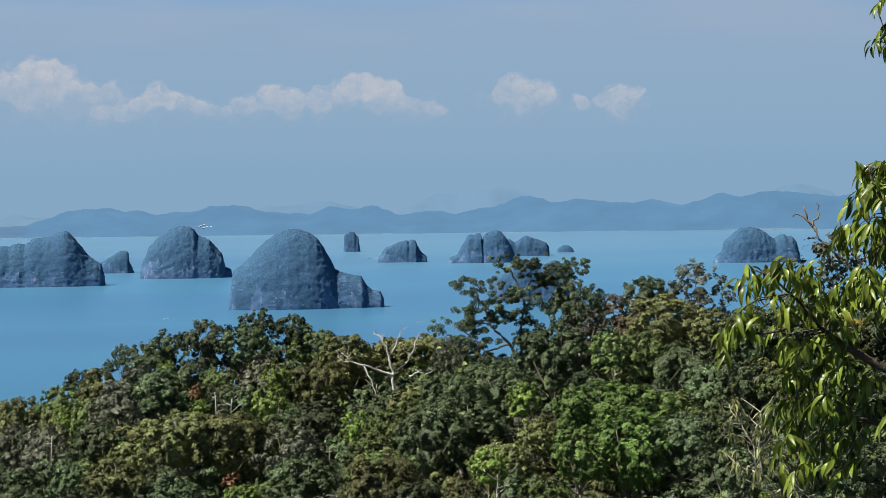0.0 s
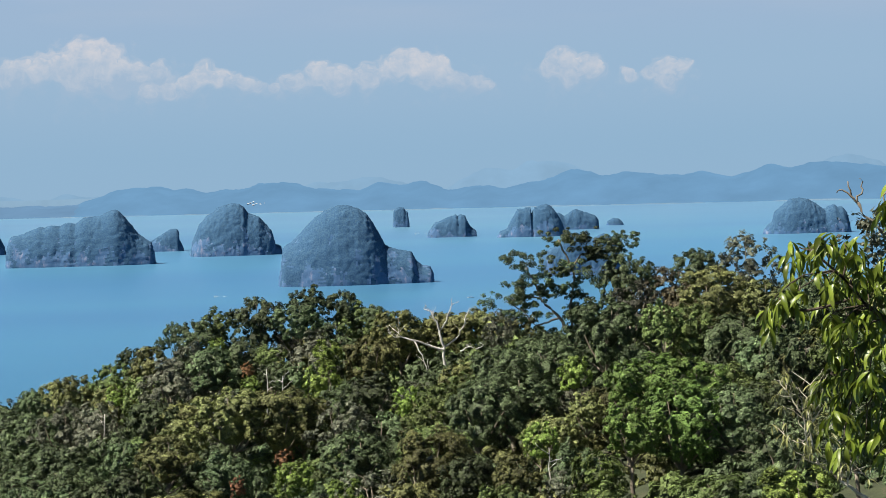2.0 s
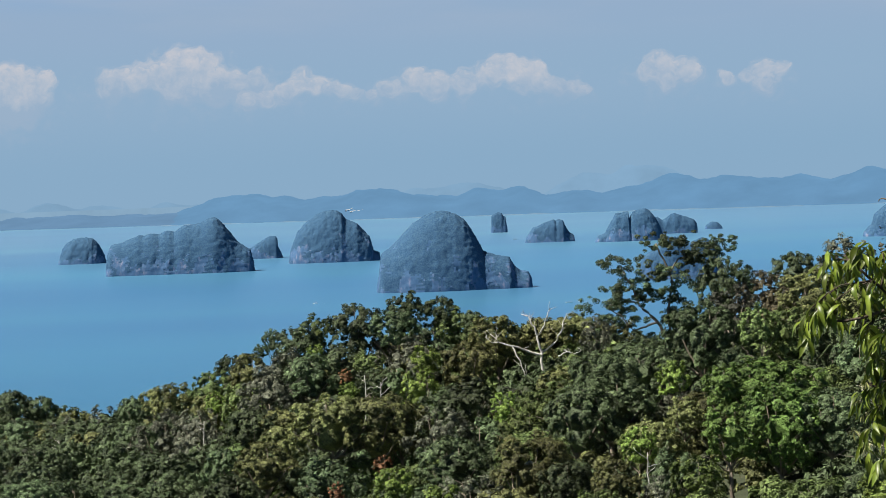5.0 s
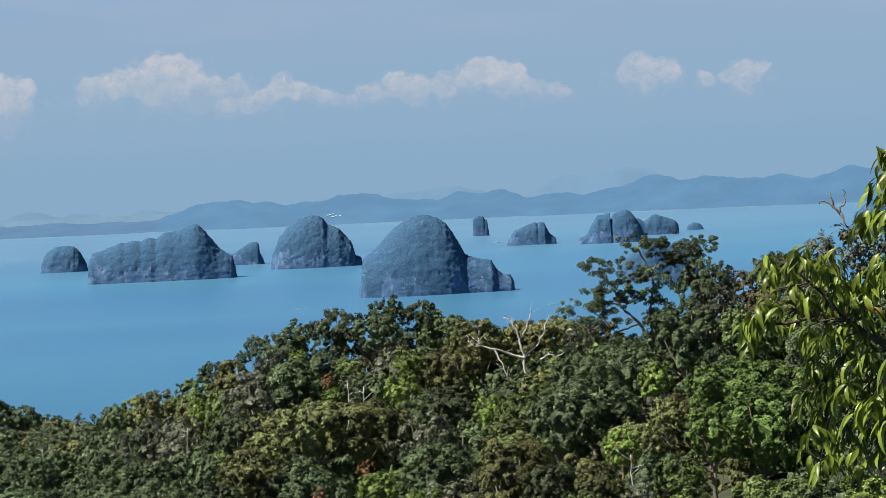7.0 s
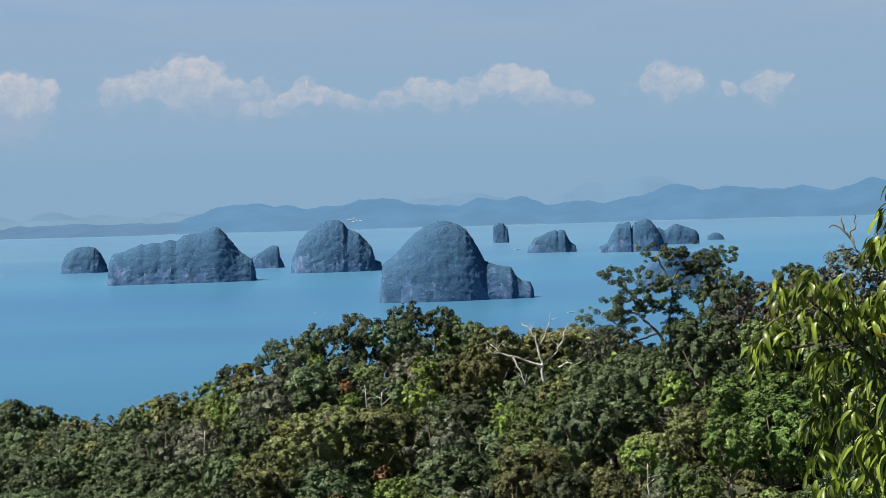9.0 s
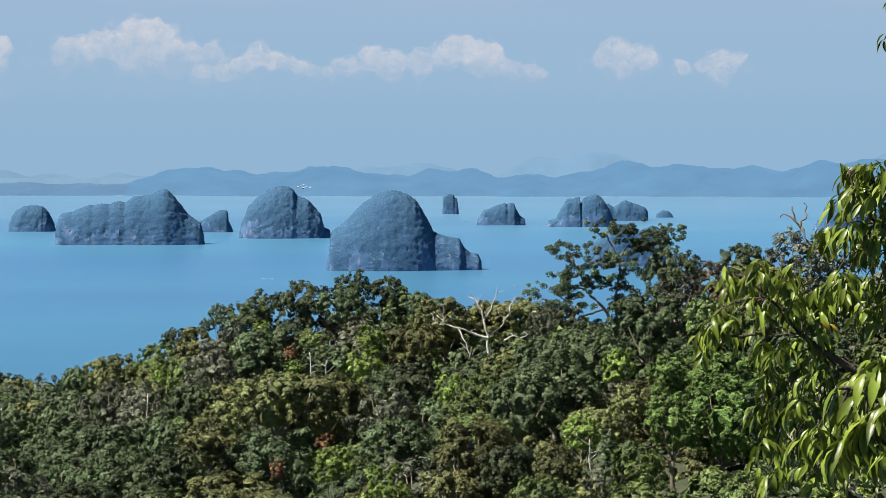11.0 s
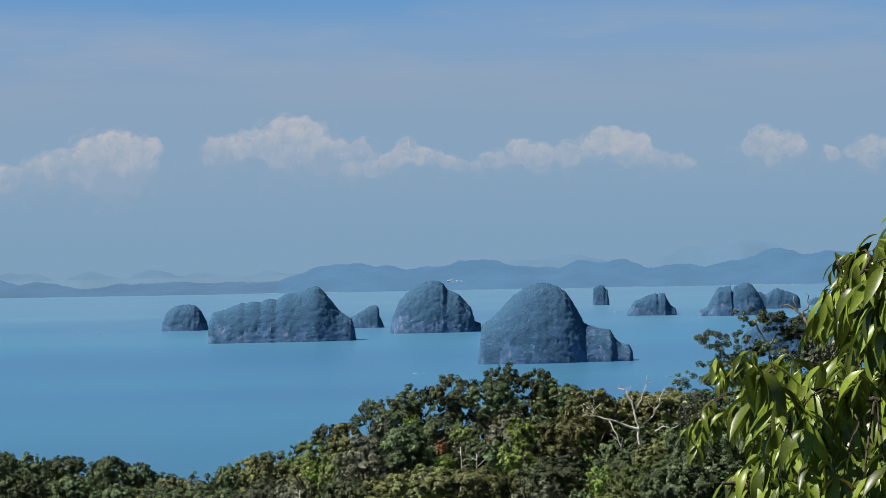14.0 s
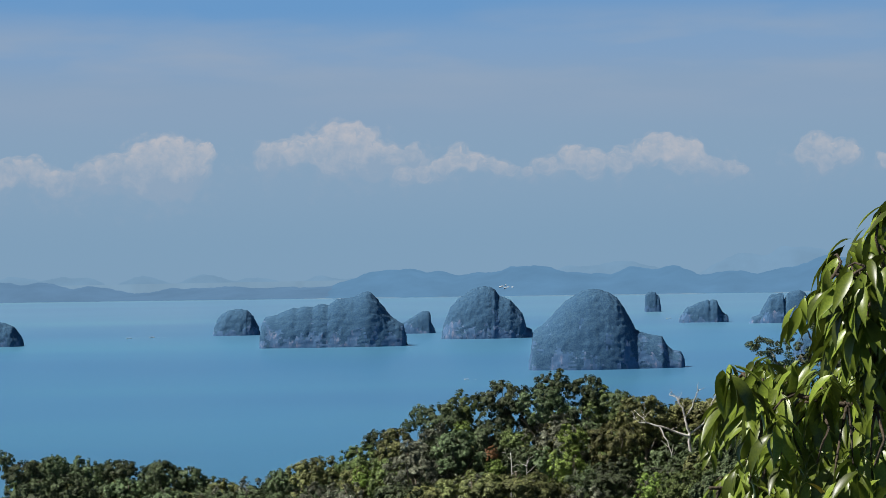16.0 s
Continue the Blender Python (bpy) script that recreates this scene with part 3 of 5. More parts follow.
# ---- clouds ----
def cloud(x, y, z, puffs, seed, label):
    """A row of cumulus puffs (u, v, r) in metres, on one thin sheet facing the camera; crisp above, melting away below.
    """
    u0, u1 = min(p[0] - 1.6 * p[2] for p in puffs) - 30, max(p[0] + 1.6 * p[2] for p in puffs) + 30
    v0, v1 = min(p[1] - 2 * p[2] for p in puffs) - 15, max(p[1] + p[2] for p in puffs) + 12
    step = 4.0
    us, vs = np.arange(u0, u1, step), np.arange(v0, v1, step)
    w = len(us)
    base = sum(p[1] for p in puffs) / len(puffs)
    rnd = random.Random(seed)
    # cauliflower heads round the upper rim of each puff
    heaps = list(puffs)
    for a, b, r in puffs:
        for k in range(7):
            t = math.pi * (k + rnd.uniform(0.1, 0.9)) / 7
            heaps.append((a + 0.62 * r * math.cos(t), b + 0.55 * r * math.sin(t), r * rnd.uniform(0.25, 0.45)))
    verts, dens, crest = [], [], []
    for v in vs:
        for u in us:
            wu = u + 16 * noise.noise((u * 0.022, v * 0.022, seed)) + 7 * noise.noise((u * 0.06, v * 0.06, seed + 3))
            wv = v + 14 * noise.noise((u * 0.022, v * 0.022, seed + 8)) + 7 * noise.noise((u * 0.06, v * 0.06, seed + 5))
            d = 0.0
            for a, b, r in heaps:
                below = 0.8 if wv < b else 1.1
                d = max(d, 1.12 - math.hypot(wu - a, (wv - b) * below) / r - (0.55 * (b - wv) / r if wv < b else 0))
            d = 0.9 * max(0, d) ** 0.8
            skirt = max(math.exp(-((u - a) / (1.7 * r)) ** 2 - ((v - b + 0.5 * r) / (1.0 * r)) ** 2) for a, b, r in puffs)
            d = d + 0.32 * skirt + 0.12 * max(math.exp(-((u - a) / (2.6 * r)) ** 2 - ((v - b + 0.4 * r) / (1.2 * r)) ** 2) for a, b, r in puffs)
            crest.append(max(0.0, min(1.0, 0.48 + 0.011 * (wv - base))))
            verts.append((u, 60 - 55 * max(0, d) + 12 * noise.noise((u * 0.02, v * 0.02, seed)), v))
            dens.append(max(0.0, d))
    faces = [(j * w + i, j * w + i + 1, (j + 1) * w + i + 1, (j + 1) * w + i) for j in range(len(vs) - 1) for i in range(w - 1)]
    faces = [f for f in faces if max(dens[k] for k in f) > 0.08]
    used = sorted({k for f in faces for k in f})
    idx = {k: i for i, k in enumerate(used)}
    me = mesh_of("cloud", [verts[k] for k in used], [[idx[k] for k in f] for f in faces], "cumulus", True)
    at = me.attributes.new("puff", "FLOAT", "POINT")
    at.data.foreach_set("value", [dens[k] for k in used])
    at = me.attributes.new("crest", "FLOAT", "POINT")
    at.data.foreach_set("value", [crest[k] for k in used])
    ob = new("cumulus_cloud", me)
    ob.location = (x, y, z)
    ob.rotation_euler = (0, 0, -math.atan2(x, y))
    ob.visible_shadow = False
    tagged(ob, label, "cloud", "row of clouds over the bay")


def clouds():
    cloud(-846.64, 4775.38, 214.91, [(-95, 0, 45), (-60, 10, 50), (10, 40, 50), (45, 45, 45), (-5, 10, 60), (80, 38, 38), (60, 0, 55), (30, -22, 40), (110, 50, 16)], 1, "towering white cumulus cloud low over the horizon")
    cloud(-507.42, 4821.36, 243.12, [(-120, 5, 40), (-80, 12, 40), (-30, 20, 42), (20, 38, 45), (45, 25, 45), (100, -2, 42), (140, 2, 36), (0, 0, 45), (60, -8, 45)], 2, "broad heaped white cumulus cloud with a flat base")
    cloud(-258.13, 4842.07, 228.61, [(-35, 12, 30), (0, 5, 32), (40, -6, 26), (66, -10, 18), (-60, -8, 28), (-95, -14, 26), (-128, -16, 24), (95, -14, 14)], 3, "small ragged white cumulus cloud")
    cloud(36.59, 4849.89, 225.27, [(-170, 0, 28), (-120, 12, 32), (-80, 2, 34), (-30, 8, 34), (20, 18, 36), (55, 26, 40), (95, 10, 40), (130, -6, 30), (165, -16, 28), (190, -18, 18)], 4, "long low bank of white cumulus cloud")
    cloud(373.66, 4835.63, 230.96, [(-36, 8, 30), (-10, 18, 30), (28, 8, 32), (45, -6, 24), (0, -8, 36)], 5, "single rounded white cumulus cloud")
    cloud(540.54, 4819.85, 218.35, [(-60, 4, 16), (0, 10, 30), (12, -12, 28), (28, 16, 20), (-25, 4, 18)], 6, "small fading wisp of cumulus cloud")
    cloud(-1062.62, 4731.91, 218.48, [(-70, 0, 40), (-20, 12, 36), (20, 6, 40), (60, -10, 40)], 7, "faint white cumulus cloud low over the sea")


clouds()

# ---- boats ----
def boat(x, y, turn, size, wake):
    b = thing("longtail_boat", x, y, 0, "small pale passenger boat trailing a white wake", "boat", "boats on the bay")
    b.rotation_euler = (0, 0, turn)
    vs, fs = [], []
    secs = [(-5, 0.5, 0.9), (-2.5, 1.1, 0.8), (1, 1.2, 0.8), (4, 0.8, 1.0), (6.2, 0.08, 1.7)]
    for sx, hw, top in secs:
        vs += [(sx, -hw, top), (sx, -hw * 0.6, -0.1), (sx, hw * 0.6, -0.1), (sx, hw, top)]
    for i in range(len(secs) - 1):
        for k in range(3):
            fs.append((4 * i + k, 4 * i + k + 1, 4 * i + k + 5, 4 * i + k + 4))
        fs.append((4 * i + 3, 4 * i, 4 * i + 4, 4 * i + 7))
    fs += [(0, 1, 2, 3), (19, 18, 17, 16)]
    part("hull", mesh_of("hull", [Vector(v) * size for v in vs], fs, "boat_hull"), b)
    vs, fs = [], []
    for sx in (-3.5, 0, 2.5):
        for a in range(7):
            t = math.pi * a / 6
            vs.append((sx, -1.0 * math.cos(t), 2.1 + 0.35 * math.sin(t)))
    for i in range(2):
        for a in range(6):
            fs.append((7 * i + a, 7 * i + a + 1, 7 * i + a + 8, 7 * i + a + 7))
    part("canopy", mesh_of("canopy", [Vector(v) * size for v in vs], fs, "boat_canopy"), b)
    vs, fs = [], []
    n = 24
    for i in range(n + 1):
        t = i / n
        wd = 0.25 + 0.6 * t + 0.2 * noise.noise((t * 9, x, y))
        vs += [(-4 - wake * t, -wd, 0.12 + 0.25 * (1 - t)), (-4 - wake * t, wd, 0.12 + 0.25 * (1 - t))]
    fs = [(2 * i, 2 * i + 1, 2 * i + 3, 2 * i + 2) for i in range(n)]
    part("wake", mesh_of("wake", vs, fs, "foam"), b, "white foaming wake")


boat(-444.11, 2523.79, math.pi * 0.98, 0.5, 9)
boat(-464.13, 2512.00, math.pi, 0.5, 24)
boat(57.48, 1525.76, math.pi * 1.02, 0.35, 22)
boat(250.35, 2542.17, math.pi * 0.99, 0.5, 14)
boat(-92.68, 1618.85, math.pi * 0.9, 0.3, 2)
boat(52.15, 2848.34, math.pi * 1.0, 0.5, 10)


# ---- trees of the hill ----
def sprays_on(rnd, centres, count, leaf, squash=1.0, core=0.66, hearts=None, out=0.0):
    """Leaf sprays set on and just inside rounded clumps: centres (x, y, z, r). hearts: the clumps given a solid ball;
    out: how much the leaves turn away from the middle.
    """
    cs = np.array(centres)
    area = cs[:, 3] ** 2
    pick = rnd.choice(len(cs), count, p=area / area.sum())
    d = rnd.normal(size=(count, 3))
    d[:, 2] += 0.5
    away = cs[pick, :3] / (np.linalg.norm(cs[pick, :3], axis=1)[:, None] + 0.05)
    d = d / np.linalg.norm(d, axis=1)[:, None] + out * away
    d /= np.linalg.norm(d, axis=1)[:, None] + 1e-6
    depth = 1 - 0.34 * rnd.random(count) ** 1.6
    lump = 1 + 0.12 * rnd.normal(size=count)
    pos = cs[pick, :3] + d * (cs[pick, 3] * depth * lump)[:, None] * np.array([1, 1, squash])
    nrm = d + 1.4 * out * away + 0.35 * rnd.normal(size=(count, 3))
    nrm[:, 2] += 0.3
    nrm /= np.linalg.norm(nrm, axis=1)[:, None]
    a = np.cross(nrm, rnd.normal(size=(count, 3)))
    a /= np.linalg.norm(a, axis=1)[:, None]
    b = np.cross(nrm, a)
    size = leaf * (0.45 + 0.8 * rnd.random(count))[:, None]
    droop = nrm * size * 0.3
    v = np.stack([pos - a * size + b * size * 0.2, pos + a * size * 0.25 - b * size * 0.8, pos + a * size * 0.9 + b * size * 0.6 - droop], 1).reshape(-1, 3)
    # solid balls hidden in each bough, added to block light for dark undersides
    hs = cs if hearts is None else np.array(hearts)
    ico = (1 + 5 ** 0.5) / 2
    ball = np.array([(-1, ico, 0), (1, ico, 0), (-1, -ico, 0), (1, -ico, 0), (0, -1, ico), (0, 1, ico), (0, -1, -ico), (0, 1, -ico), (ico, 0, -1), (ico, 0, 1), (-ico, 0, -1), (-ico, 0, 1)]) / 1.9
    side = np.array([(0, 11, 5), (0, 5, 1), (0, 1, 7), (0, 7, 10), (0, 10, 11), (1, 5, 9), (5, 11, 4), (11, 10, 2), (10, 7, 6), (7, 1, 8),
                     (3, 9, 4), (3, 4, 2), (3, 2, 6), (3, 6, 8), (3, 8, 9), (4, 9, 5), (2, 4, 11), (6, 2, 10), (8, 6, 7), (9, 8, 1)])
    heart = hs[:, None, None, :3] + ball[side][None] * (hs[:, 3] * core)[:, None, None, None] * np.array([1, 1, squash])
    v = np.concatenate([v, heart.reshape(-1, 3)])
    f = np.arange(len(v)).reshape(-1, 3)
    return v, f


def spray_mesh(name, v, f, material):
    me = bpy.data.meshes.new(name)
    me.vertices.add(len(v))
    me.vertices.foreach_set("co", v.astype(np.float32).ravel())
    me.loops.add(f.size)
    me.loops.foreach_set("vertex_index", f.astype(np.int32).ravel())
    me.polygons.add(len(f))
    me.polygons.foreach_set("loop_start", np.arange(0, f.size, f.shape[1], dtype=np.int32))
    me.update(calc_edges=True)
    me.materials.append(MATS[material])
    return me


KINDS = {
    # kind: boughs, fullness, flatness, label
    "dark": (54, 1.0, 0.85, "dark green broadleaf forest tree with a dense crown"),
    "green": (52, 0.95, 0.9, "mid-green broadleaf forest tree on the hillside"),
    "bright": (60, 1.05, 0.95, "fresh green forest tree with a billowing crown"),
    "lime": (40, 1.1, 0.9, "young forest tree with bright yellow-green leaves"),
    "olive": (58, 1.0, 0.8, "olive-brown forest tree with a broad crown"),
    "grey": (44, 0.75, 0.9, "greyish thin-leaved forest tree with bare twigs"),
    "brown": (46, 0.75, 0.85, "russet-brown thin-leaved forest tree with bare twigs"),
    "rust": (20, 0.6, 0.9, "small tree with withered rust-brown leaves"),
}
# spray size and number, for wide, middling, narrow and half-hidden crowns
FINE = ((0.038, 9800), (0.050, 5400), (0.073, 2300), (0.120, 900))
CROWN, STEM = {}, {}


def crown_shape(kind, variant, fine):
    """A dome of boughs, each a heap of smaller leafy clumps, with shade between them."""
    boughs, full, flat, _ = KINDS[kind]
    leaf, count = FINE[fine]
    rnd = np.random.default_rng(sum(map(ord, kind)) * 10 + variant)
    cs, clumps = [(0.0, 0.0, 0.0, 0.85), (0.05, 0.0, -0.5, 0.8)], []
    boughs = boughs // 2 if fine == 3 else boughs
    for i in range(boughs):
        t = (i + 0.5) / boughs
        az = i * 2.39996 + rnd.uniform(-0.4, 0.4)
        down = math.acos(1 - 1.75 * t)
        reach = rnd.uniform(0.62, 0.92)
        c = np.array([reach * math.sin(down) * math.cos(az), reach * math.sin(down) * math.sin(az), reach * math.cos(down) * flat * (1.0 if down < 1.57 else 1.35)])
        r = (0.12 + 0.22 * rnd.random() ** 1.7) * (1.2 if fine == 3 else 1.0)
        cs.append((*c, r))
        for k in range(6):
            d = rnd.normal(size=3) + 0.9 * c / np.linalg.norm(c) + np.array([0, 0, 0.5])
            clumps.append((*(c + d / np.linalg.norm(d) * r * 0.58), r * rnd.uniform(0.32, 0.50)))
    v, f = sprays_on(rnd, clumps, int(count * full), leaf, 0.85, 0.3 if kind in ("grey", "brown") else 0.5, cs, 0.55)
    v[:, 2] -= np.quantile(v[:, 2], 0.993) - 0.02
    return spray_mesh("crown", v, f, "leaf_" + kind), cs


def stem_shape(kind, variant, cs, fine):
    """Trunk and limbs for a crown of radius 1 whose top is at 0; the foot is at -3."""
    rnd = random.Random(variant + 31)
    vs, fs = [], []
    drop = -max(c[2] + c[3] * 0.85 for c in cs)
    fork = Vector((rnd.uniform(-0.08, 0.08), rnd.uniform(-0.08, 0.08), drop - 0.9))
    tube(vs, fs, wander((0, 0, -3.2), fork, 5, 0.06, rnd), 0.085, 0.05)
    for c in cs[2::(5, 7, 11, 9)[fine]]:
        tube(vs, fs, wander(fork, (c[0] * 1.02, c[1] * 1.02, c[2] + drop), 4, 0.07, rnd), 0.035, 0.008, 5)
        for k in range(2 if kind == "grey" else 1):
            tip = Vector((c[0] * 1.25, c[1] * 1.25, c[2] + drop + c[3] * rnd.uniform(0.5, 1.05)))
            tube(vs, fs, wander((c[0] * 0.8, c[1] * 0.8, c[2] + drop - 0.05), tip + Vector((rnd.uniform(-0.2, 0.2), rnd.uniform(-0.2, 0.2), 0)), 3, 0.05, rnd), 0.014, 0.003, 4)
    return mesh_of("trunk", vs, fs, "bark", True)


for kind in KINDS:
    for variant in range(4):
        for fine in range(4):
            CROWN[kind, variant, fine], cs = crown_shape(kind, variant, fine)
            STEM[kind, variant, fine] = stem_shape(kind, variant, cs, fine)


def plant(kind, x, y, top, r, rnd):
    foot = hill(x, y) - 0.3
    variant = rnd.randrange(4)
    fine = 0 if r > 0.0150 * y else 1 if r > 0.0104 * y else 2
    tree = thing("tree", x, y, foot, KINDS[kind][3], "tree", "trees of the coastal forest")
    spin = Matrix.Rotation(rnd.uniform(0, 6.28), 4, "Z")
    tall = rnd.uniform(1.0, 1.35)
    wide, deep = rnd.uniform(1.06, 1.28), rnd.uniform(1.06, 1.28)
    up = Matrix.Translation((0, 0, top - foot))
    part("crown", CROWN[kind, variant, fine], tree, "", up @ spin @ Matrix.Diagonal((r * wide, r * deep, r * tall, 1)))
    part("trunk", STEM[kind, variant, fine], tree, "", up @ spin @ Matrix.Diagonal((r * wide, r * deep, max(r * tall, (top - foot) / 3.1), 1)))


# crowns that stand out: x, y, height of the top, radius
TALL = {}
DARK_CROWNS_A = [
    (-37.2, 503.6, 50.7, 1.8), (-20.1, 484.6, 55.7, 4.3), (-31.6, 487.0, 52.3, 4.1), (-22.5, 467.5, 49.5, 4.2),
    (-54.7, 456.7, 33.1, 4.6), (-33.4, 368.5, 38.3, 3.7), (-53.3, 416.6, 32.2, 3.7), (-2.8, 365.0, 43.0, 4.2),
    (-92.4, 603.0, 29.2, 3.1), (-87.7, 532.8, 26.8, 5.4), (-75.0, 484.2, 25.2, 4.9), (-126.3, 627.2, 32.3, 4.3),
    (-98.4, 617.0, 28.8, 3.6), (-111.7, 599.5, 29.3, 4.8), (40.7, 423.1, 64.7, 4.7), (54.9, 376.0, 53.6, 3.8),
    (19.4, 374.5, 50.3, 5.3), (39.9, 307.4, 38.5, 4.4), (68.8, 378.8, 61.2, 3.8), (66.2, 333.5, 55.3, 4.1),
    (53.4, 295.2, 51.3, 3.6),
]
DARK_CROWNS_B = [
    (-39.3, 503.5, 47.9, 1.4), (-11.3, 479.9, 57.9, 3.3), (-44.5, 503.0, 45.9, 2.9), (-0.4, 415.0, 47.1, 3.9),
    (-36.4, 438.5, 41.4, 4.4), (-20.1, 359.4, 41.4, 3.6), (-12.4, 449.8, 46.3, 3.3), (-103.4, 601.2, 33.0, 4.1),
    (-87.3, 598.7, 27.3, 2.8), (-75.0, 514.6, 26.0, 5.2), (-133.4, 625.7, 32.8, 3.0), (-117.9, 628.8, 31.1, 3.6),
    (-145.8, 628.1, 34.0, 2.3), (-131.6, 595.4, 29.6, 4.8), (51.7, 421.9, 64.4, 3.8), (25.2, 389.2, 52.8, 4.7),
    (44.5, 332.1, 50.6, 4.0), (11.3, 329.8, 43.0, 2.9), (79.4, 371.6, 61.5, 4.2), (72.4, 332.2, 56.0, 4.1),
    (60.7, 293.8, 50.6, 3.6),
]
DARK_CROWNS_C = [
    (-68.6, 540.7, 35.6, 3.2), (0.1, 478.0, 54.0, 2.8), (-27.5, 464.2, 48.2, 4.1), (-61.7, 486.1, 34.6, 4.9),
    (-37.0, 398.3, 39.1, 3.5), (-45.3, 397.4, 34.3, 3.1), (-16.2, 449.7, 46.5, 2.9), (-97.3, 602.2, 31.4, 3.5),
    (-99.1, 581.6, 28.3, 4.6), (-86.3, 502.6, 24.6, 5.1), (-140.6, 624.1, 31.6, 4.3), (-107.6, 620.5, 31.4, 4.3),
    (-122.9, 597.3, 30.3, 4.8), (-153.3, 621.1, 32.9, 5.4), (35.1, 398.5, 58.2, 5.2), (18.6, 384.6, 52.5, 4.6),
    (14.9, 369.7, 49.0, 4.5), (62.5, 385.0, 61.0, 3.9), (56.0, 350.5, 55.8, 3.9), (45.4, 296.5, 50.0, 3.6),
]
TALL['dark'] = DARK_CROWNS_A + DARK_CROWNS_B + DARK_CROWNS_C + [(-5.2, 480.0, 56.7, 3.2), (-13.1, 475.8, 55.2, 3.7)]
GREEN_CROWNS = [
    (-28.1, 491.2, 53.8, 3.3), (-48.7, 502.6, 43.6, 3.9), (-17.3, 454.7, 49.0, 2.3), 
    (42.3, 387.7, 58.6, 3.0), (47.2, 392.2, 57.4, 3.9), (9.6, 399.9, 45.8, 2.7), (7.8, 394.9, 44.3, 3.5),
    (25.3, 299.0, 43.1, 3.6), (14.2, 304.7, 42.4, 2.7), (61.0, 344.6, 55.3, 3.8),
]
TALL['green'] = GREEN_CROWNS + [(7.9, 474.0, 52.2, 4.0), (2.3, 476.0, 52.9, 3.6), (-3.0, 480.0, 54.8, 3.4)]
OLIVE_CROWNS = [
    (4.6, 465.0, 53.6, 4.5), (-41.2, 498.3, 46.4, 3.9),
    (-57.0, 508.8, 40.5, 4.0), (-61.2, 516.4, 39.1, 3.1), (-0.3, 452.0, 50.0, 4.4), (-20.9, 399.5, 46.4, 5.5),
    (-13.9, 399.8, 46.2, 5.1), (-10.3, 401.9, 44.4, 3.6), (-28.7, 399.0, 42.1, 3.5), (-30.2, 383.8, 41.3, 4.2),
    (7.5, 339.9, 45.6, 5.4), (52.6, 401.6, 62.4, 5.3), (58.2, 395.8, 60.6, 3.1), (28.7, 358.9, 47.9, 2.4),
    (15.9, 469.7, 53.2, 6.0), (16.7, 319.6, 44.2, 2.8), (4.0, 315.0, 41.6, 3.1), (74.1, 372.7, 60.2, 4.2),
]
TALL['olive'] = OLIVE_CROWNS + [(13.3, 470.0, 52.5, 4.2), (20.2, 468.0, 53.1, 4.6), (25.6, 462.0, 52.5, 4.2)]
GREY_CROWNS = [
    (-31.9, 468.9, 48.7, 5.2), (-35.2, 463.7, 46.7, 5.4), (-4.6, 395.0, 44.4, 4.8), (-47.9, 467.6, 39.0, 4.2),
    (-55.5, 476.8, 38.2, 5.3), (-47.7, 452.5, 35.5, 4.5), (-86.6, 563.4, 27.0, 5.1), (-78.3, 554.5, 26.3, 3.8),
    (40.6, 408.0, 60.4, 3.6), (21.4, 447.5, 54.3, 3.0), (22.4, 319.2, 42.2, 2.2),
]
TALL['grey'] = GREY_CROWNS + [(59.1, 413.8, 67.1, 4.3)]
LIME_CROWNS = [
    (-7.3, 455.0, 49.7, 2.5), (-8.8, 444.9, 46.5, 3.3), (-27.1, 469.2, 49.6, 1.5), (-20.2, 439.5, 45.1, 1.7),
    (-46.9, 487.8, 40.5, 2.0), (5.0, 410.0, 45.1, 2.3), (-10.1, 329.9, 43.0, 2.6), (-3.8, 320.0, 41.8, 2.8),
    (28.7, 378.9, 51.4, 2.2), (21.7, 349.3, 45.1, 2.4), (42.5, 266.6, 48.0, 5.3),
]
TALL['lime'] = LIME_CROWNS
RUST_CROWNS = [
    (-17.7, 344.6, 39.8, 1.2), (-13.2, 384.8, 38.8, 1.5), (-20.7, 444.5, 47.1, 1.2),
]
TALL['rust'] = RUST_CROWNS
TALL['brown'] = [(46.0, 412.5, 62.1, 3.9), (49.0, 408.0, 59.6, 3.6)]
BRIGHT_CROWNS = [
    (36.9, 348.1, 53.7, 4.2), (33.5, 350.4, 52.7, 3.5), (41.7, 345.5, 53.1, 4.2), (38.4, 332.8, 51.3, 4.7),
    (32.0, 328.5, 49.5, 3.6), (26.1, 313.9, 44.8, 3.1), (31.5, 308.4, 39.0, 4.4),
]
TALL['bright'] = BRIGHT_CROWNS


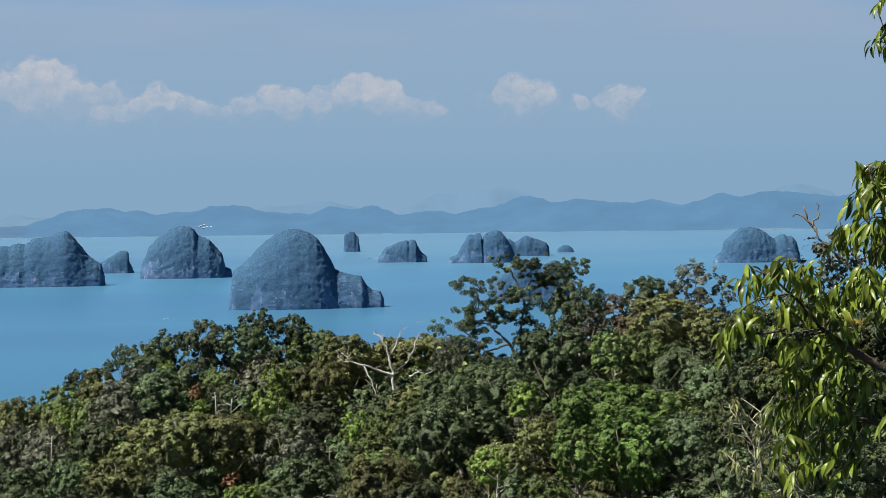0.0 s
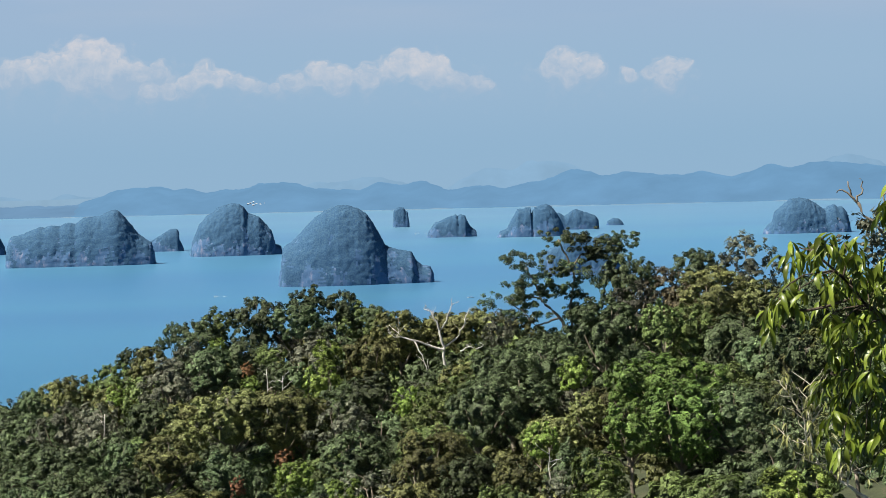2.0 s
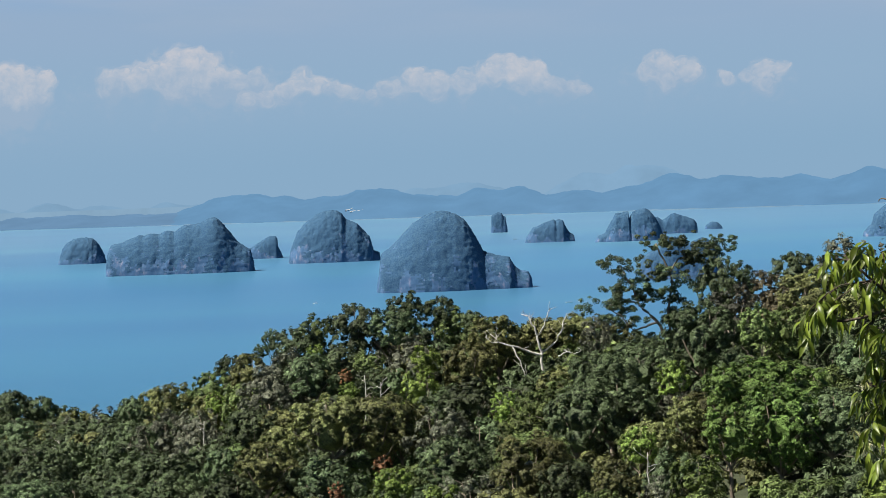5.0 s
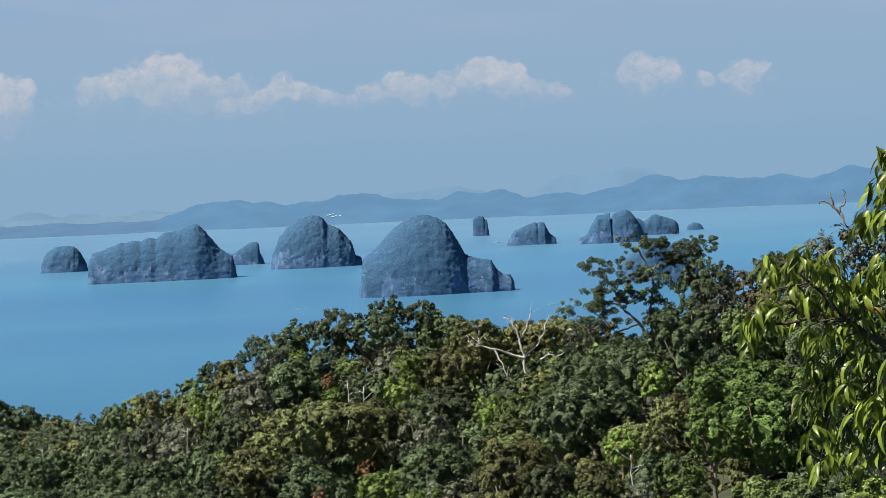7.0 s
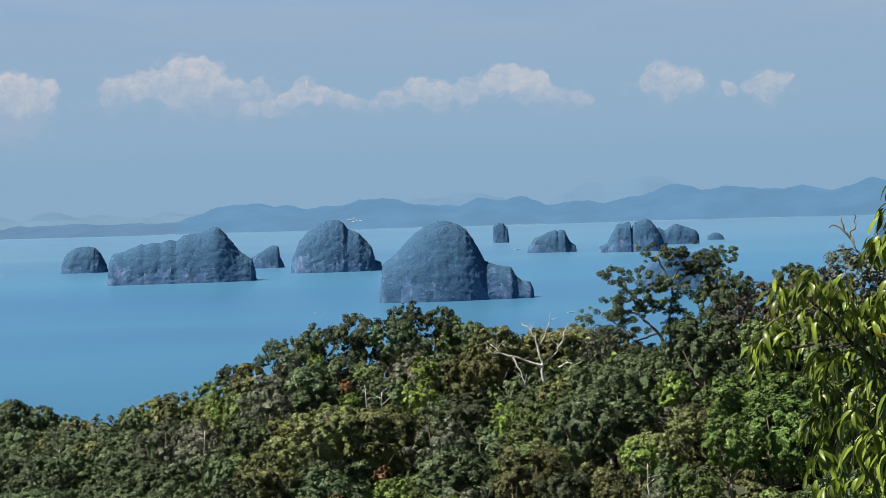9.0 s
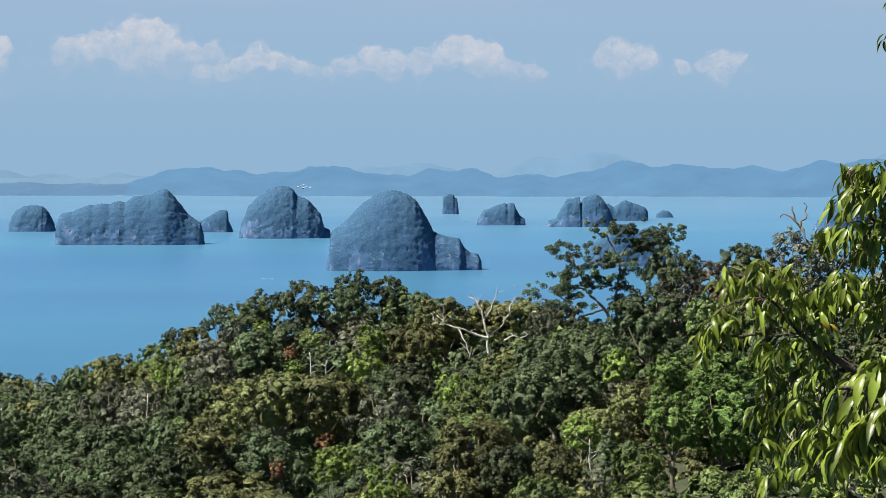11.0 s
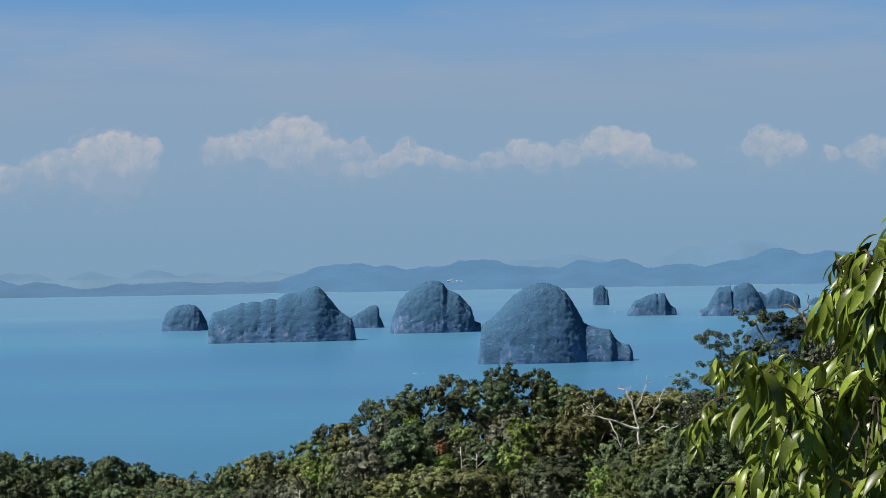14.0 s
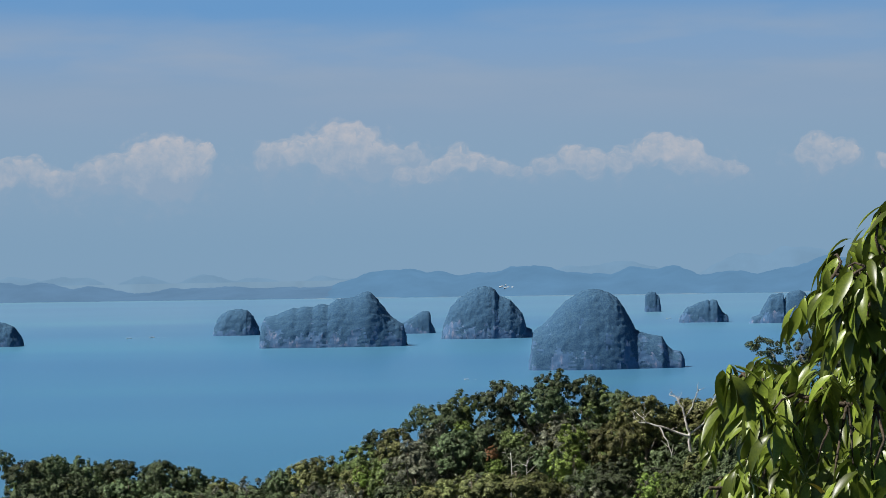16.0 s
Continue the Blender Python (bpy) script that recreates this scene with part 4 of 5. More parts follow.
def forest():
    rnd = random.Random(4)
    stand = []
    for kind, crowns in TALL.items():
        for x, y, top, r in crowns:
            plant(kind, x, y, top, r, rnd)
            stand.append((x, y, top, r))
    pts = np.array(stand)
    kinds = ["dark"] * 9 + ["green"] * 4 + ["olive"] * 4 + ["grey"] * 2
    shore = ["dark"] * 10 + ["grey"] * 2

    def free(x, y, r, share, drop):
        """Height for a crown here; None where others stand, outside the camera's view or barren."""
        if y < 276 or y > ridge_line(x) + 14 or x > 0.17 * y + 24 or x < -0.24 * y - 10 or hill(x, y) < 2:
            return None
        d = np.hypot(pts[:, 0] - x, pts[:, 1] - y)
        if (d < share * (pts[:, 3] + r)).any():
            return None
        w = 1 / (d + 3) ** 3
        if 360 < y < 462 and abs(x - 0.0265 * y) < 9:
            drop += 5.5
        if y < 335 and 18 < x < 52:
            drop += 5.0
        if y > ridge_line(x) - 22:
            drop *= 0.55
        return max(float((w * pts[:, 2]).sum() / w.sum()) - drop, hill(x, y) + 4)

    # full-grown crowns between those that stand out
    mid = []
    for k in range(2600):
        x, y, r, kind = rnd.uniform(-215, 130), rnd.uniform(276, 640), rnd.uniform(4.2, 6.6), rnd.choice(kinds)
        if x < -0.1 * y:
            kind = rnd.choice(shore)
        top = free(x, y, r, 0.72, rnd.uniform(1.8, 4.6))
        if top is not None:
            mid.append((kind, x, y, top, r))
            pts = np.concatenate([pts, [(x, y, top, r)]])
    # lower growth in the gaps
    small = []
    for j in range(54):
        for i in range(48):
            x = -215 + 8.0 * i + rnd.uniform(-2.0, 2.0) + 4.0 * (j % 2)
            y = 268 + 8.0 * j + rnd.uniform(-1.8, 1.8)
            r = rnd.uniform(4.0, 5.4)
            kind = rnd.choice(kinds)
            top = free(x, y, r, 0.34 if y > ridge_line(x) - 24 else 0.50, rnd.uniform(5.5, 9.0))
            if top is not None:
                small.append((kind, x, y, top, r))
    mid.sort(key=lambda q: q[2])
    for kind, x, y, top, r in mid[:140]:
        plant(kind, x, y, top, r, rnd)
    # the rest of the canopy, farther up the slope, and what grows under it
    vs, mats, names = [], [], list(KINDS)
    for fine, (kind, x, y, top, r) in [(2, q) for q in mid[140:]] + [(3, q) for q in small]:
        me = CROWN[kind, rnd.randrange(4), fine]
        co = np.empty(len(me.vertices) * 3, np.float32)
        me.vertices.foreach_get("co", co)
        a = rnd.uniform(0, 6.28)
        turn = np.array([[math.cos(a), math.sin(a), 0], [-math.sin(a), math.cos(a), 0], [0, 0, 1]])
        vs.append(co.reshape(-1, 3) @ turn * r + np.array([x, y, top]))
        mats.append(np.full(len(me.polygons), names.index(kind)))
    v = np.concatenate(vs)
    me = spray_mesh("canopy", v, np.arange(len(v)).reshape(-1, 3), "leaf_" + names[0])
    for k in names[1:]:
        me.materials.append(MATS["leaf_" + k])
    me.polygons.foreach_set("material_index", np.concatenate(mats).astype(np.int32))
    tagged(new("forest_canopy", me), "unbroken canopy of smaller green forest trees", "forest", kind="stuff")


forest()


# ---- dead white tree and the gnarled tree on the ridge ----
def dead_tree():
    base = Vector((12.02, 445.85, 42.77))
    foot = hill(base.x, base.y) - 0.3
    tree = thing("dead_tree", base.x, base.y, foot, "bleached leafless dead tree with forked white limbs", "tree")
    lines = (
        ("trunk", 0.34, 0.26, [(12.02, 445.85, 42.77), (12.01, 445.85, 46.37), (12.03, 445.85, 48.73)]),
        ("limb", 0.24, 0.10, [(12.00, 445.85, 48.07), (9.58, 445.91, 48.85), (7.25, 444.95, 49.79), (4.93, 444.99, 50.47), (2.96, 445.00, 52.55)]),
        ("limb", 0.16, 0.07, [(7.06, 444.96, 49.80), (8.34, 443.94, 47.45), (9.02, 443.92, 44.21)]),
        ("limb", 0.24, 0.10, [(12.02, 445.85, 48.64), (11.37, 445.87, 50.66), (11.00, 445.88, 52.75), (10.05, 445.90, 54.41), (8.85, 445.93, 54.94)]),
        ("limb", 0.16, 0.06, [(11.30, 445.87, 51.13), (12.62, 445.84, 52.96), (13.27, 445.82, 54.82), (13.61, 445.81, 55.84)]),
        ("limb", 0.20, 0.07, [(12.11, 445.85, 48.45), (14.10, 446.79, 49.80), (15.42, 446.75, 51.82), (15.79, 446.74, 53.50), (16.52, 446.71, 54.89)]),
        ("limb", 0.14, 0.06, [(14.71, 445.77, 47.75), (16.16, 445.72, 48.44), (17.27, 445.68, 48.01), (18.62, 445.63, 48.61)]),
        ("limb", 0.10, 0.04, [(4.93, 444.99, 50.47), (3.80, 445.00, 50.43), (2.80, 445.00, 51.24)]),
        ("limb", 0.09, 0.03, [(11.00, 445.88, 52.75), (10.38, 445.89, 53.45), (10.27, 445.90, 55.15)]),
    )
    rnd = random.Random(9)
    for nm, r0, r1, pts in lines:
        vs, fs = [], []
        fine = []
        for a, b in zip(pts, pts[1:]):
            fine += wander(a, b, 3, 0.22, rnd)[:-1]
        fine.append(Vector(pts[-1]))
        if nm == "trunk":
            fine.insert(0, Vector((base.x, base.y, foot)))
        fine = [p - Vector((base.x, base.y, foot)) for p in fine]
        tube(vs, fs, fine, r0 * 0.95, r1 * 0.8)
        if nm == "limb":
            for k in range(4):
                at = fine[rnd.randrange(len(fine) // 3, len(fine))]
                tip = at + Vector((rnd.uniform(-1.3, 1.3), rnd.uniform(-0.5, 0.5), rnd.uniform(0.3, 1.7)))
                tube(vs, fs, wander(at, tip, 4, 0.18, rnd), 0.055, 0.02, 5)
        part(nm, mesh_of(nm, vs, fs, "bleached_wood", True), tree)


dead_tree()


def gnarled_tree():
    base = Vector((30.54, 410.89, 50.64))
    foot = hill(base.x, base.y) - 0.3
    o = Vector((base.x, base.y, foot))
    tree = thing("gnarled_tree", base.x, base.y, foot, "gnarled open-crowned tree with twisted dark limbs and leaf tufts", "tree")
    lines = (
        (0.40, 0.26, [(base.x, base.y, foot), (30.59, 410.88, 51.51), (29.51, 410.96, 54.35)]),
        (0.26, 0.10, [(29.51, 410.96, 54.35), (28.03, 411.06, 55.99), (26.38, 411.17, 57.63), (25.54, 411.23, 60.02), (24.04, 411.32, 62.97)]),
        (0.18, 0.08, [(28.85, 411.01, 54.90), (27.19, 410.12, 54.34), (25.27, 410.24, 53.91), (23.40, 410.35, 56.26), (20.87, 410.49, 57.68)]),
        (0.14, 0.06, [(26.14, 411.19, 57.99), (24.42, 411.29, 58.33), (21.80, 411.44, 57.85)]),
        (0.22, 0.12, [(31.11, 411.85, 51.86), (30.74, 411.87, 56.68), (31.51, 411.82, 60.13), (31.20, 411.84, 62.76), (29.77, 411.94, 65.44), (29.24, 411.98, 67.04)]),
        (0.15, 0.06, [(31.36, 411.83, 62.58), (32.67, 411.73, 64.61), (34.94, 411.54, 65.02), (36.96, 411.36, 65.97), (38.97, 411.18, 66.57)]),
        (0.10, 0.04, [(31.18, 411.84, 62.33), (28.60, 412.03, 62.71), (28.09, 412.06, 64.65)]),
    )
    rnd = random.Random(5)
    boughs = []
    for i, (r0, r1, pts) in enumerate(lines):
        vs, fs, fine = [], [], []
        for a, b in zip(pts, pts[1:]):
            fine += wander(a, b, 3, 0.2, rnd)[:-1]
        fine.append(Vector(pts[-1]))
        tube(vs, fs, [p - o for p in fine], r0, r1)
        nm = "trunk" if i == 0 else "limb"
        boughs.append((part(nm, mesh_of(nm, vs, fs, "bark", True), tree), fine))
    tufts = (
        (23.65, 411.34, 63.86, 1.9), (25.17, 411.25, 61.35, 2.2), (21.67, 410.45, 58.08, 2.3), (24.18, 411.31, 58.61, 2.0), (23.12, 410.37, 55.84, 1.9),
        (27.34, 411.11, 59.50, 1.3), (31.12, 411.85, 61.20, 2.2), (31.52, 411.82, 58.56, 1.9), (30.00, 411.93, 66.65, 1.7), (32.27, 411.76, 67.07, 1.9),
        (34.34, 411.59, 65.22, 1.6), (36.53, 411.40, 65.99, 2.0), (38.46, 411.23, 66.59, 1.6), (35.40, 411.50, 63.78, 1.2), (29.36, 410.97, 62.02, 1.3), (32.06, 410.77, 55.36, 1.9))
    for k, (x, y, z, r) in enumerate(tufts):
        g = np.random.default_rng(70 + k)
        cs = [(*(g.normal(size=3) * 0.85 * r * np.array([1.1, 1, 0.6])), g.uniform(0.16, 0.42) * r) for _ in range(24)]
        v, f = sprays_on(g, cs, 2800, 0.17, 0.7, 0.2)
        near = min(boughs, key=lambda q: min((p - Vector((x, y, z))).length for p in q[1]))[0]
        part("leaf_tuft", spray_mesh("leaf_tuft", v, f, "leaf_dark"), near, "", Matrix.Translation(Vector((x, y, z)) - o))


gnarled_tree()


def snag(x, y, z, lean, height):
    """A bare white trunk standing among the crowns."""
    foot = hill(x, y) - 0.3
    s = thing("dead_snag", x, y, foot, "bare bleached trunk standing among living crowns", "tree", "bleached snags in the forest")
    rnd = random.Random(int(x * 10 + y))
    vs, fs = [], []
    tube(vs, fs, wander((0, 0, 0), (lean, 0, z - foot), 8, 0.35, rnd), 0.15, 0.05)
    part("trunk", mesh_of("trunk", vs, fs, "bleached_wood", True), s)
    for k in range(3):
        vs, fs = [], []
        h = z - foot - height * (0.2 + 0.25 * k)
        tip = (lean + rnd.choice((-1, 1)) * rnd.uniform(0.8, 1.8), rnd.uniform(-0.5, 0.2), h + rnd.uniform(0.3, 1.6))
        tube(vs, fs, wander((lean * h / (z - foot), 0, h), tip, 4, 0.3, rnd), 0.06, 0.02, 5)
        part("limb", mesh_of("limb", vs, fs, "bleached_wood", True), s)


snag(-16.69, 427.68, 47.16, -0.3, 5)
snag(-14.76, 427.75, 45.97, 0.4, 3)
snag(-46.97, 459.61, 37.76, 0.8, 3)
snag(-82.15, 533.71, 28.13, -0.8, 3)
snag(21.32, 329.33, 43.91, 0.2, 4)

# ---- near tree at the lookout ----
def leaf_shape(arch):
    """A lance-shaped leaf of unit length from the origin, arching outwards (+y) and down, folded along its midrib, with a drawn-out tip."""
    widths = [(0.0, 0.006), (0.05, 0.012), (0.14, 0.066), (0.28, 0.114), (0.46, 0.128), (0.64, 0.104), (0.80, 0.060), (0.91, 0.022), (1.0, 0.0)]
    vs, fs = [], []
    y = z = last = 0.0
    for t, w in widths:
        lean = 0.15 - arch * t
        y += (t - last) * math.cos(lean)
        z += (t - last) * math.sin(lean)
        last = t
        up = w * 0.34
        vs += [(-w, y + up * math.sin(-lean), z + up * math.cos(lean)), (0, y, z), (w, y + up * math.sin(-lean), z + up * math.cos(lean))]
    for i in range(len(widths) - 1):
        a = 3 * i
        fs += [(a, a + 1, a + 4, a + 3), (a + 1, a + 2, a + 5, a + 4)]
    return [Vector(v) for v in vs], fs


# tips of the drooping twigs and their number of leaves
LEFT_SPRAYS = [
    (1.330, 8.48, 79.564, 9), (1.308, 8.55, 79.533, 9), (1.361, 8.51, 79.540, 8), (1.401, 8.56, 79.695, 9),
    (1.439, 8.57, 79.716, 9), (1.461, 8.44, 79.731, 10), (1.494, 8.42, 79.709, 9), (1.559, 8.62, 79.712, 10),
    (1.564, 8.48, 79.673, 7), (1.484, 8.48, 79.606, 9), (1.558, 8.66, 79.589, 9), (1.582, 8.53, 79.616, 9),
    (1.635, 8.62, 79.583, 9), (1.655, 8.53, 79.563, 9), (1.491, 8.57, 79.470, 8), (1.520, 8.46, 79.458, 9),
    (1.587, 8.57, 79.477, 9), (1.643, 8.63, 79.444, 9), (1.684, 8.55, 79.504, 8), (1.520, 8.60, 79.357, 8),
]
LOW_SPRAYS = [
    (1.590, 8.61, 79.382, 9), (1.627, 8.47, 79.382, 9), (1.715, 8.63, 79.396, 8), (1.505, 8.59, 79.288, 9),
    (1.545, 8.52, 79.303, 9), (1.578, 8.46, 79.284, 9), (1.540, 8.66, 79.231, 9), (1.644, 8.56, 79.265, 8),
    (1.711, 8.62, 79.262, 9), (1.771, 8.66, 79.254, 9), (1.740, 8.62, 79.332, 9), (1.517, 8.67, 79.157, 8),
    (1.547, 8.54, 79.155, 9), (1.620, 8.64, 79.157, 9), (1.659, 8.56, 79.146, 8), (1.739, 8.67, 79.170, 8),
    (1.785, 8.66, 79.346, 9), (1.588, 8.47, 79.092, 8), (1.516, 8.48, 79.074, 8), (1.666, 8.50, 79.069, 8),
]
RIGHT_SPRAYS = [
    (1.789, 8.63, 80.032, 9), (1.810, 8.50, 80.041, 9), (1.855, 8.55, 80.044, 9), (1.871, 8.47, 80.019, 9),
    (1.783, 8.52, 79.974, 9), (1.832, 8.49, 79.962, 9), (1.727, 8.48, 79.844, 9), (1.772, 8.54, 79.856, 9),
    (1.817, 8.54, 79.849, 9), (1.879, 8.62, 79.836, 9), (1.839, 8.56, 79.792, 8), (1.903, 8.62, 79.890, 10),
    (1.930, 8.61, 79.982, 10), (1.951, 8.64, 79.835, 10), (1.722, 8.56, 79.671, 9), (1.748, 8.44, 79.688, 10),
    (1.829, 8.61, 79.665, 9), (1.878, 8.63, 79.649, 9), (1.749, 8.62, 79.614, 8), (1.908, 8.54, 79.640, 10),
    (1.851, 8.57, 79.593, 9),
]
HIGH_SPRAYS = [
    (2.419, 11.40, 80.759, 8), (2.442, 11.40, 80.657, 8), (2.392, 11.40, 80.585, 7), (2.455, 11.40, 80.548, 8), (2.501, 11.40, 80.704, 8), (2.512, 11.40, 80.607, 8),
]
NEAR_SPRAYS = [
    (1.208, 4.13, 79.893, 9), (1.223, 4.01, 79.909, 10), (1.252, 4.09, 79.901, 9), (1.264, 4.01, 79.860, 7),
    (1.319, 4.10, 79.870, 8), (1.341, 4.05, 79.886, 9), (1.373, 4.13, 79.888, 9), (1.301, 4.14, 79.851, 7),
    (1.276, 4.07, 79.788, 9), (1.312, 4.14, 79.787, 9), (1.328, 4.04, 79.776, 9), (1.379, 4.01, 79.778, 10),
    (1.413, 4.09, 79.784, 9), (1.349, 4.00, 79.746, 9), (1.401, 4.03, 79.734, 9), (1.227, 4.06, 79.745, 8),
]
NEAR_HIGH_SPRAYS = [
    (1.361, 4.05, 80.088, 9), (1.374, 3.98, 80.071, 9), (1.391, 3.97, 80.052, 10), (1.427, 4.08, 80.103, 9),
    (1.418, 4.01, 80.055, 10), (1.356, 4.10, 80.025, 8), (1.376, 4.09, 80.003, 9), (1.397, 4.01, 80.000, 9),
    (1.429, 4.03, 80.151, 8), (1.429, 4.03, 80.003, 10), (1.446, 4.05, 80.079, 10), (1.452, 4.05, 80.019, 10),
    (1.446, 4.04, 79.960, 10), (1.412, 4.05, 79.935, 8),
]
NEAR_LOW_SPRAYS = [
    (1.216, 5.18, 79.651, 8), (1.230, 5.11, 79.641, 8), (1.270, 5.10, 79.696, 8), (1.308, 5.14, 79.698, 7),
    (1.247, 5.07, 79.599, 9), (1.291, 5.08, 79.633, 9), (1.172, 5.18, 79.556, 7), (1.208, 5.12, 79.556, 9),
    (1.339, 5.12, 79.629, 9), (1.317, 5.04, 79.572, 9), (1.271, 5.10, 79.545, 9), (1.372, 5.12, 79.672, 9),
]


def near_tree():
    rnd = random.Random(12)
    tx, ty = 5.2, 7.4
    foot = hill(tx, ty) - 0.1
    o = Vector((tx, ty, foot))
    tree = thing("lookout_tree", tx, ty, foot, "leafy tree with glossy drooping lance-shaped leaves beside the lookout", "tree")
    vs, fs = [], []
    tube(vs, fs, wander((0, 0, 0), (-0.2, 0.2, 82.5 - foot), 9, 0.12, rnd), 0.13, 0.06, 10)
    part("trunk", mesh_of("trunk", vs, fs, "near_bark", True), tree)
    shapes = [leaf_shape(q) for q in (0.6, 1.1, 1.6)]
    meshes = [mesh_of("leaf", v, f, "near_leaf", True) for v, f in shapes]
    yellow = mesh_of("leaf", *shapes[1], "yellow_leaf", True)
    rest_v, rest_f = [], []
    count = [0]

    def leaf_pose(p, az, hang):
        size = rnd.uniform(0.058, 0.088)
        return (Matrix.Translation(p - o) @ Matrix.Rotation(az - math.pi / 2, 4, "Z") @ Matrix.Rotation(-hang, 4, "X")
                @ Matrix.Rotation(rnd.uniform(-0.7, 0.7), 4, "Y") @ Matrix.Diagonal((size * rnd.uniform(0.85, 1.05), size, size, 1)))

    def limb(pts, r0, r1, sides=6):
        vs, fs = [], []
        tube(vs, fs, [Vector(p) - o for p in pts], r0, r1, sides)
        return part("branch", mesh_of("branch", vs, fs, "near_bark", True), tree)

    def spray(tip, n, twig, single):
        """A twig end that nods over: leaves to both sides of it, all hanging."""
        ahead = rnd.gauss(math.pi, 1.1)
        way = Vector((math.cos(ahead), math.sin(ahead), -0.35)).normalized()
        for k in range(n + 4):
            t = k / (n + 3)
            p = tip + way * (0.08 * (t - 0.75)) + Vector((0, 0, -0.03 * t * t)) + Vector((rnd.gauss(0, 0.006), rnd.gauss(0, 0.006), rnd.gauss(0, 0.006)))
            az = ahead + (1 if k % 2 else -1) * rnd.uniform(0.4, 1.9) * (1.15 - 0.7 * t)
            m = leaf_pose(p, az, rnd.uniform(0.25, 0.95) + 0.25 * t)
            j = rnd.randrange(3)
            if single and count[0] < 295:
                count[0] += 1
                part("leaf", meshes[j], twig, "", m)
            else:
                s = len(rest_v)
                rest_v.extend(m @ v for v in shapes[j][0])
                rest_f.extend(tuple(s + q for q in f) for f in shapes[j][1])

    def bough(sprays, root, spine, r0, single, behind):
        """A branch along spine, from which a twig reaches each tip; behind: how many more twigs fill its shaded inside."""
        spine = [Vector(p) for p in spine]
        line = []
        for a, b in zip([Vector(root)] + spine, spine):
            line += wander(a, b, 4, 0.05 * (b - a).length, rnd)[:-1]
        line.append(spine[-1])
        main = limb(line, r0, 0.0035)
        for x, y, z, n in sprays:
            tip = Vector((x, y, z))
            base = min(line, key=lambda q: (q - tip).length + 0.6 * max(0, tip.x - q.x) + 0.5 * max(0, q.z - tip.z))
            mid = base.lerp(tip, 0.5) + Vector((rnd.gauss(0, 0.01), rnd.gauss(0, 0.02), 0.10 * (tip - base).length))
            twig = limb([base, base.lerp(mid, 0.5), mid, mid.lerp(tip, 0.6) + Vector((0, 0, 0.006)), tip], 0.0032, 0.0014, 5)
            spray(tip, n, twig, single)
            for k in range(behind):
                p = tip + Vector((rnd.gauss(0.035, 0.03), rnd.uniform(0.05, 0.34), -rnd.uniform(-0.01, 0.07)))
                spray(p, 7, main, False)

    bough(NEAR_SPRAYS, (4.3, 6.6, 79.9), [(1.75, 4.15, 79.85), (1.55, 4.12, 79.84), (1.38, 4.10, 79.86), (1.21, 4.08, 79.885)], 0.007, True, 1)
    bough(NEAR_HIGH_SPRAYS, (4.3, 6.7, 80.4), [(1.85, 4.2, 80.02), (1.60, 4.08, 80.03), (1.46, 4.05, 80.05), (1.36, 4.03, 80.06)], 0.007, True, 3)
    bough(NEAR_LOW_SPRAYS, (4.3, 6.7, 79.5), [(1.9, 5.3, 79.64), (1.45, 5.18, 79.62), (1.30, 5.14, 79.64), (1.20, 5.10, 79.645)], 0.007, False, 1)
    bough(LEFT_SPRAYS, (4.6, 7.7, 79.0), [(2.2, 8.5, 79.22), (1.846, 8.55, 79.364), (1.777, 8.55, 79.40), (1.722, 8.55, 79.431), (1.668, 8.55, 79.467), (1.614, 8.55, 79.509), (1.541, 8.55, 79.60), (1.44, 8.54, 79.69)], 0.020, False, 1)
    bough(LOW_SPRAYS, (4.6, 7.7, 78.8), [(2.3, 8.6, 79.05), (1.9, 8.62, 79.16), (1.72, 8.62, 79.22), (1.58, 8.60, 79.25), (1.50, 8.60, 79.29)], 0.014, False, 1)
    bough(RIGHT_SPRAYS, (4.7, 7.7, 80.3), [(2.3, 8.6, 79.75), (2.0, 8.58, 79.80), (1.86, 8.56, 79.86), (1.80, 8.55, 79.95), (1.77, 8.54, 80.03)], 0.016, False, 2)
    bough(HIGH_SPRAYS, (4.9, 7.9, 81.4), [(3.1, 11.2, 80.75), (2.72, 11.4, 80.62), (2.55, 11.4, 80.58), (2.46, 11.4, 80.56)], 0.010, False, 0)
    # the bare tan end of the lowest twig on its way to the outermost leaves
    limb([(1.56, 8.55, 79.53), (1.479, 8.55, 79.506), (1.428, 8.55, 79.498), (1.384, 8.55, 79.499), (1.33, 8.53, 79.54)], 0.0055, 0.004)
    part("foliage", mesh_of("foliage", rest_v, rest_f, "near_leaf", True), tree)["kind"] = "stuff"
    for p in ((1.666, 8.44, 79.552), (1.694, 8.44, 79.545), (1.31, 4.02, 79.75)):
        part("leaf", yellow, tree, "yellowed leaf", leaf_pose(Vector(p), -0.3, 0.5))


near_tree()


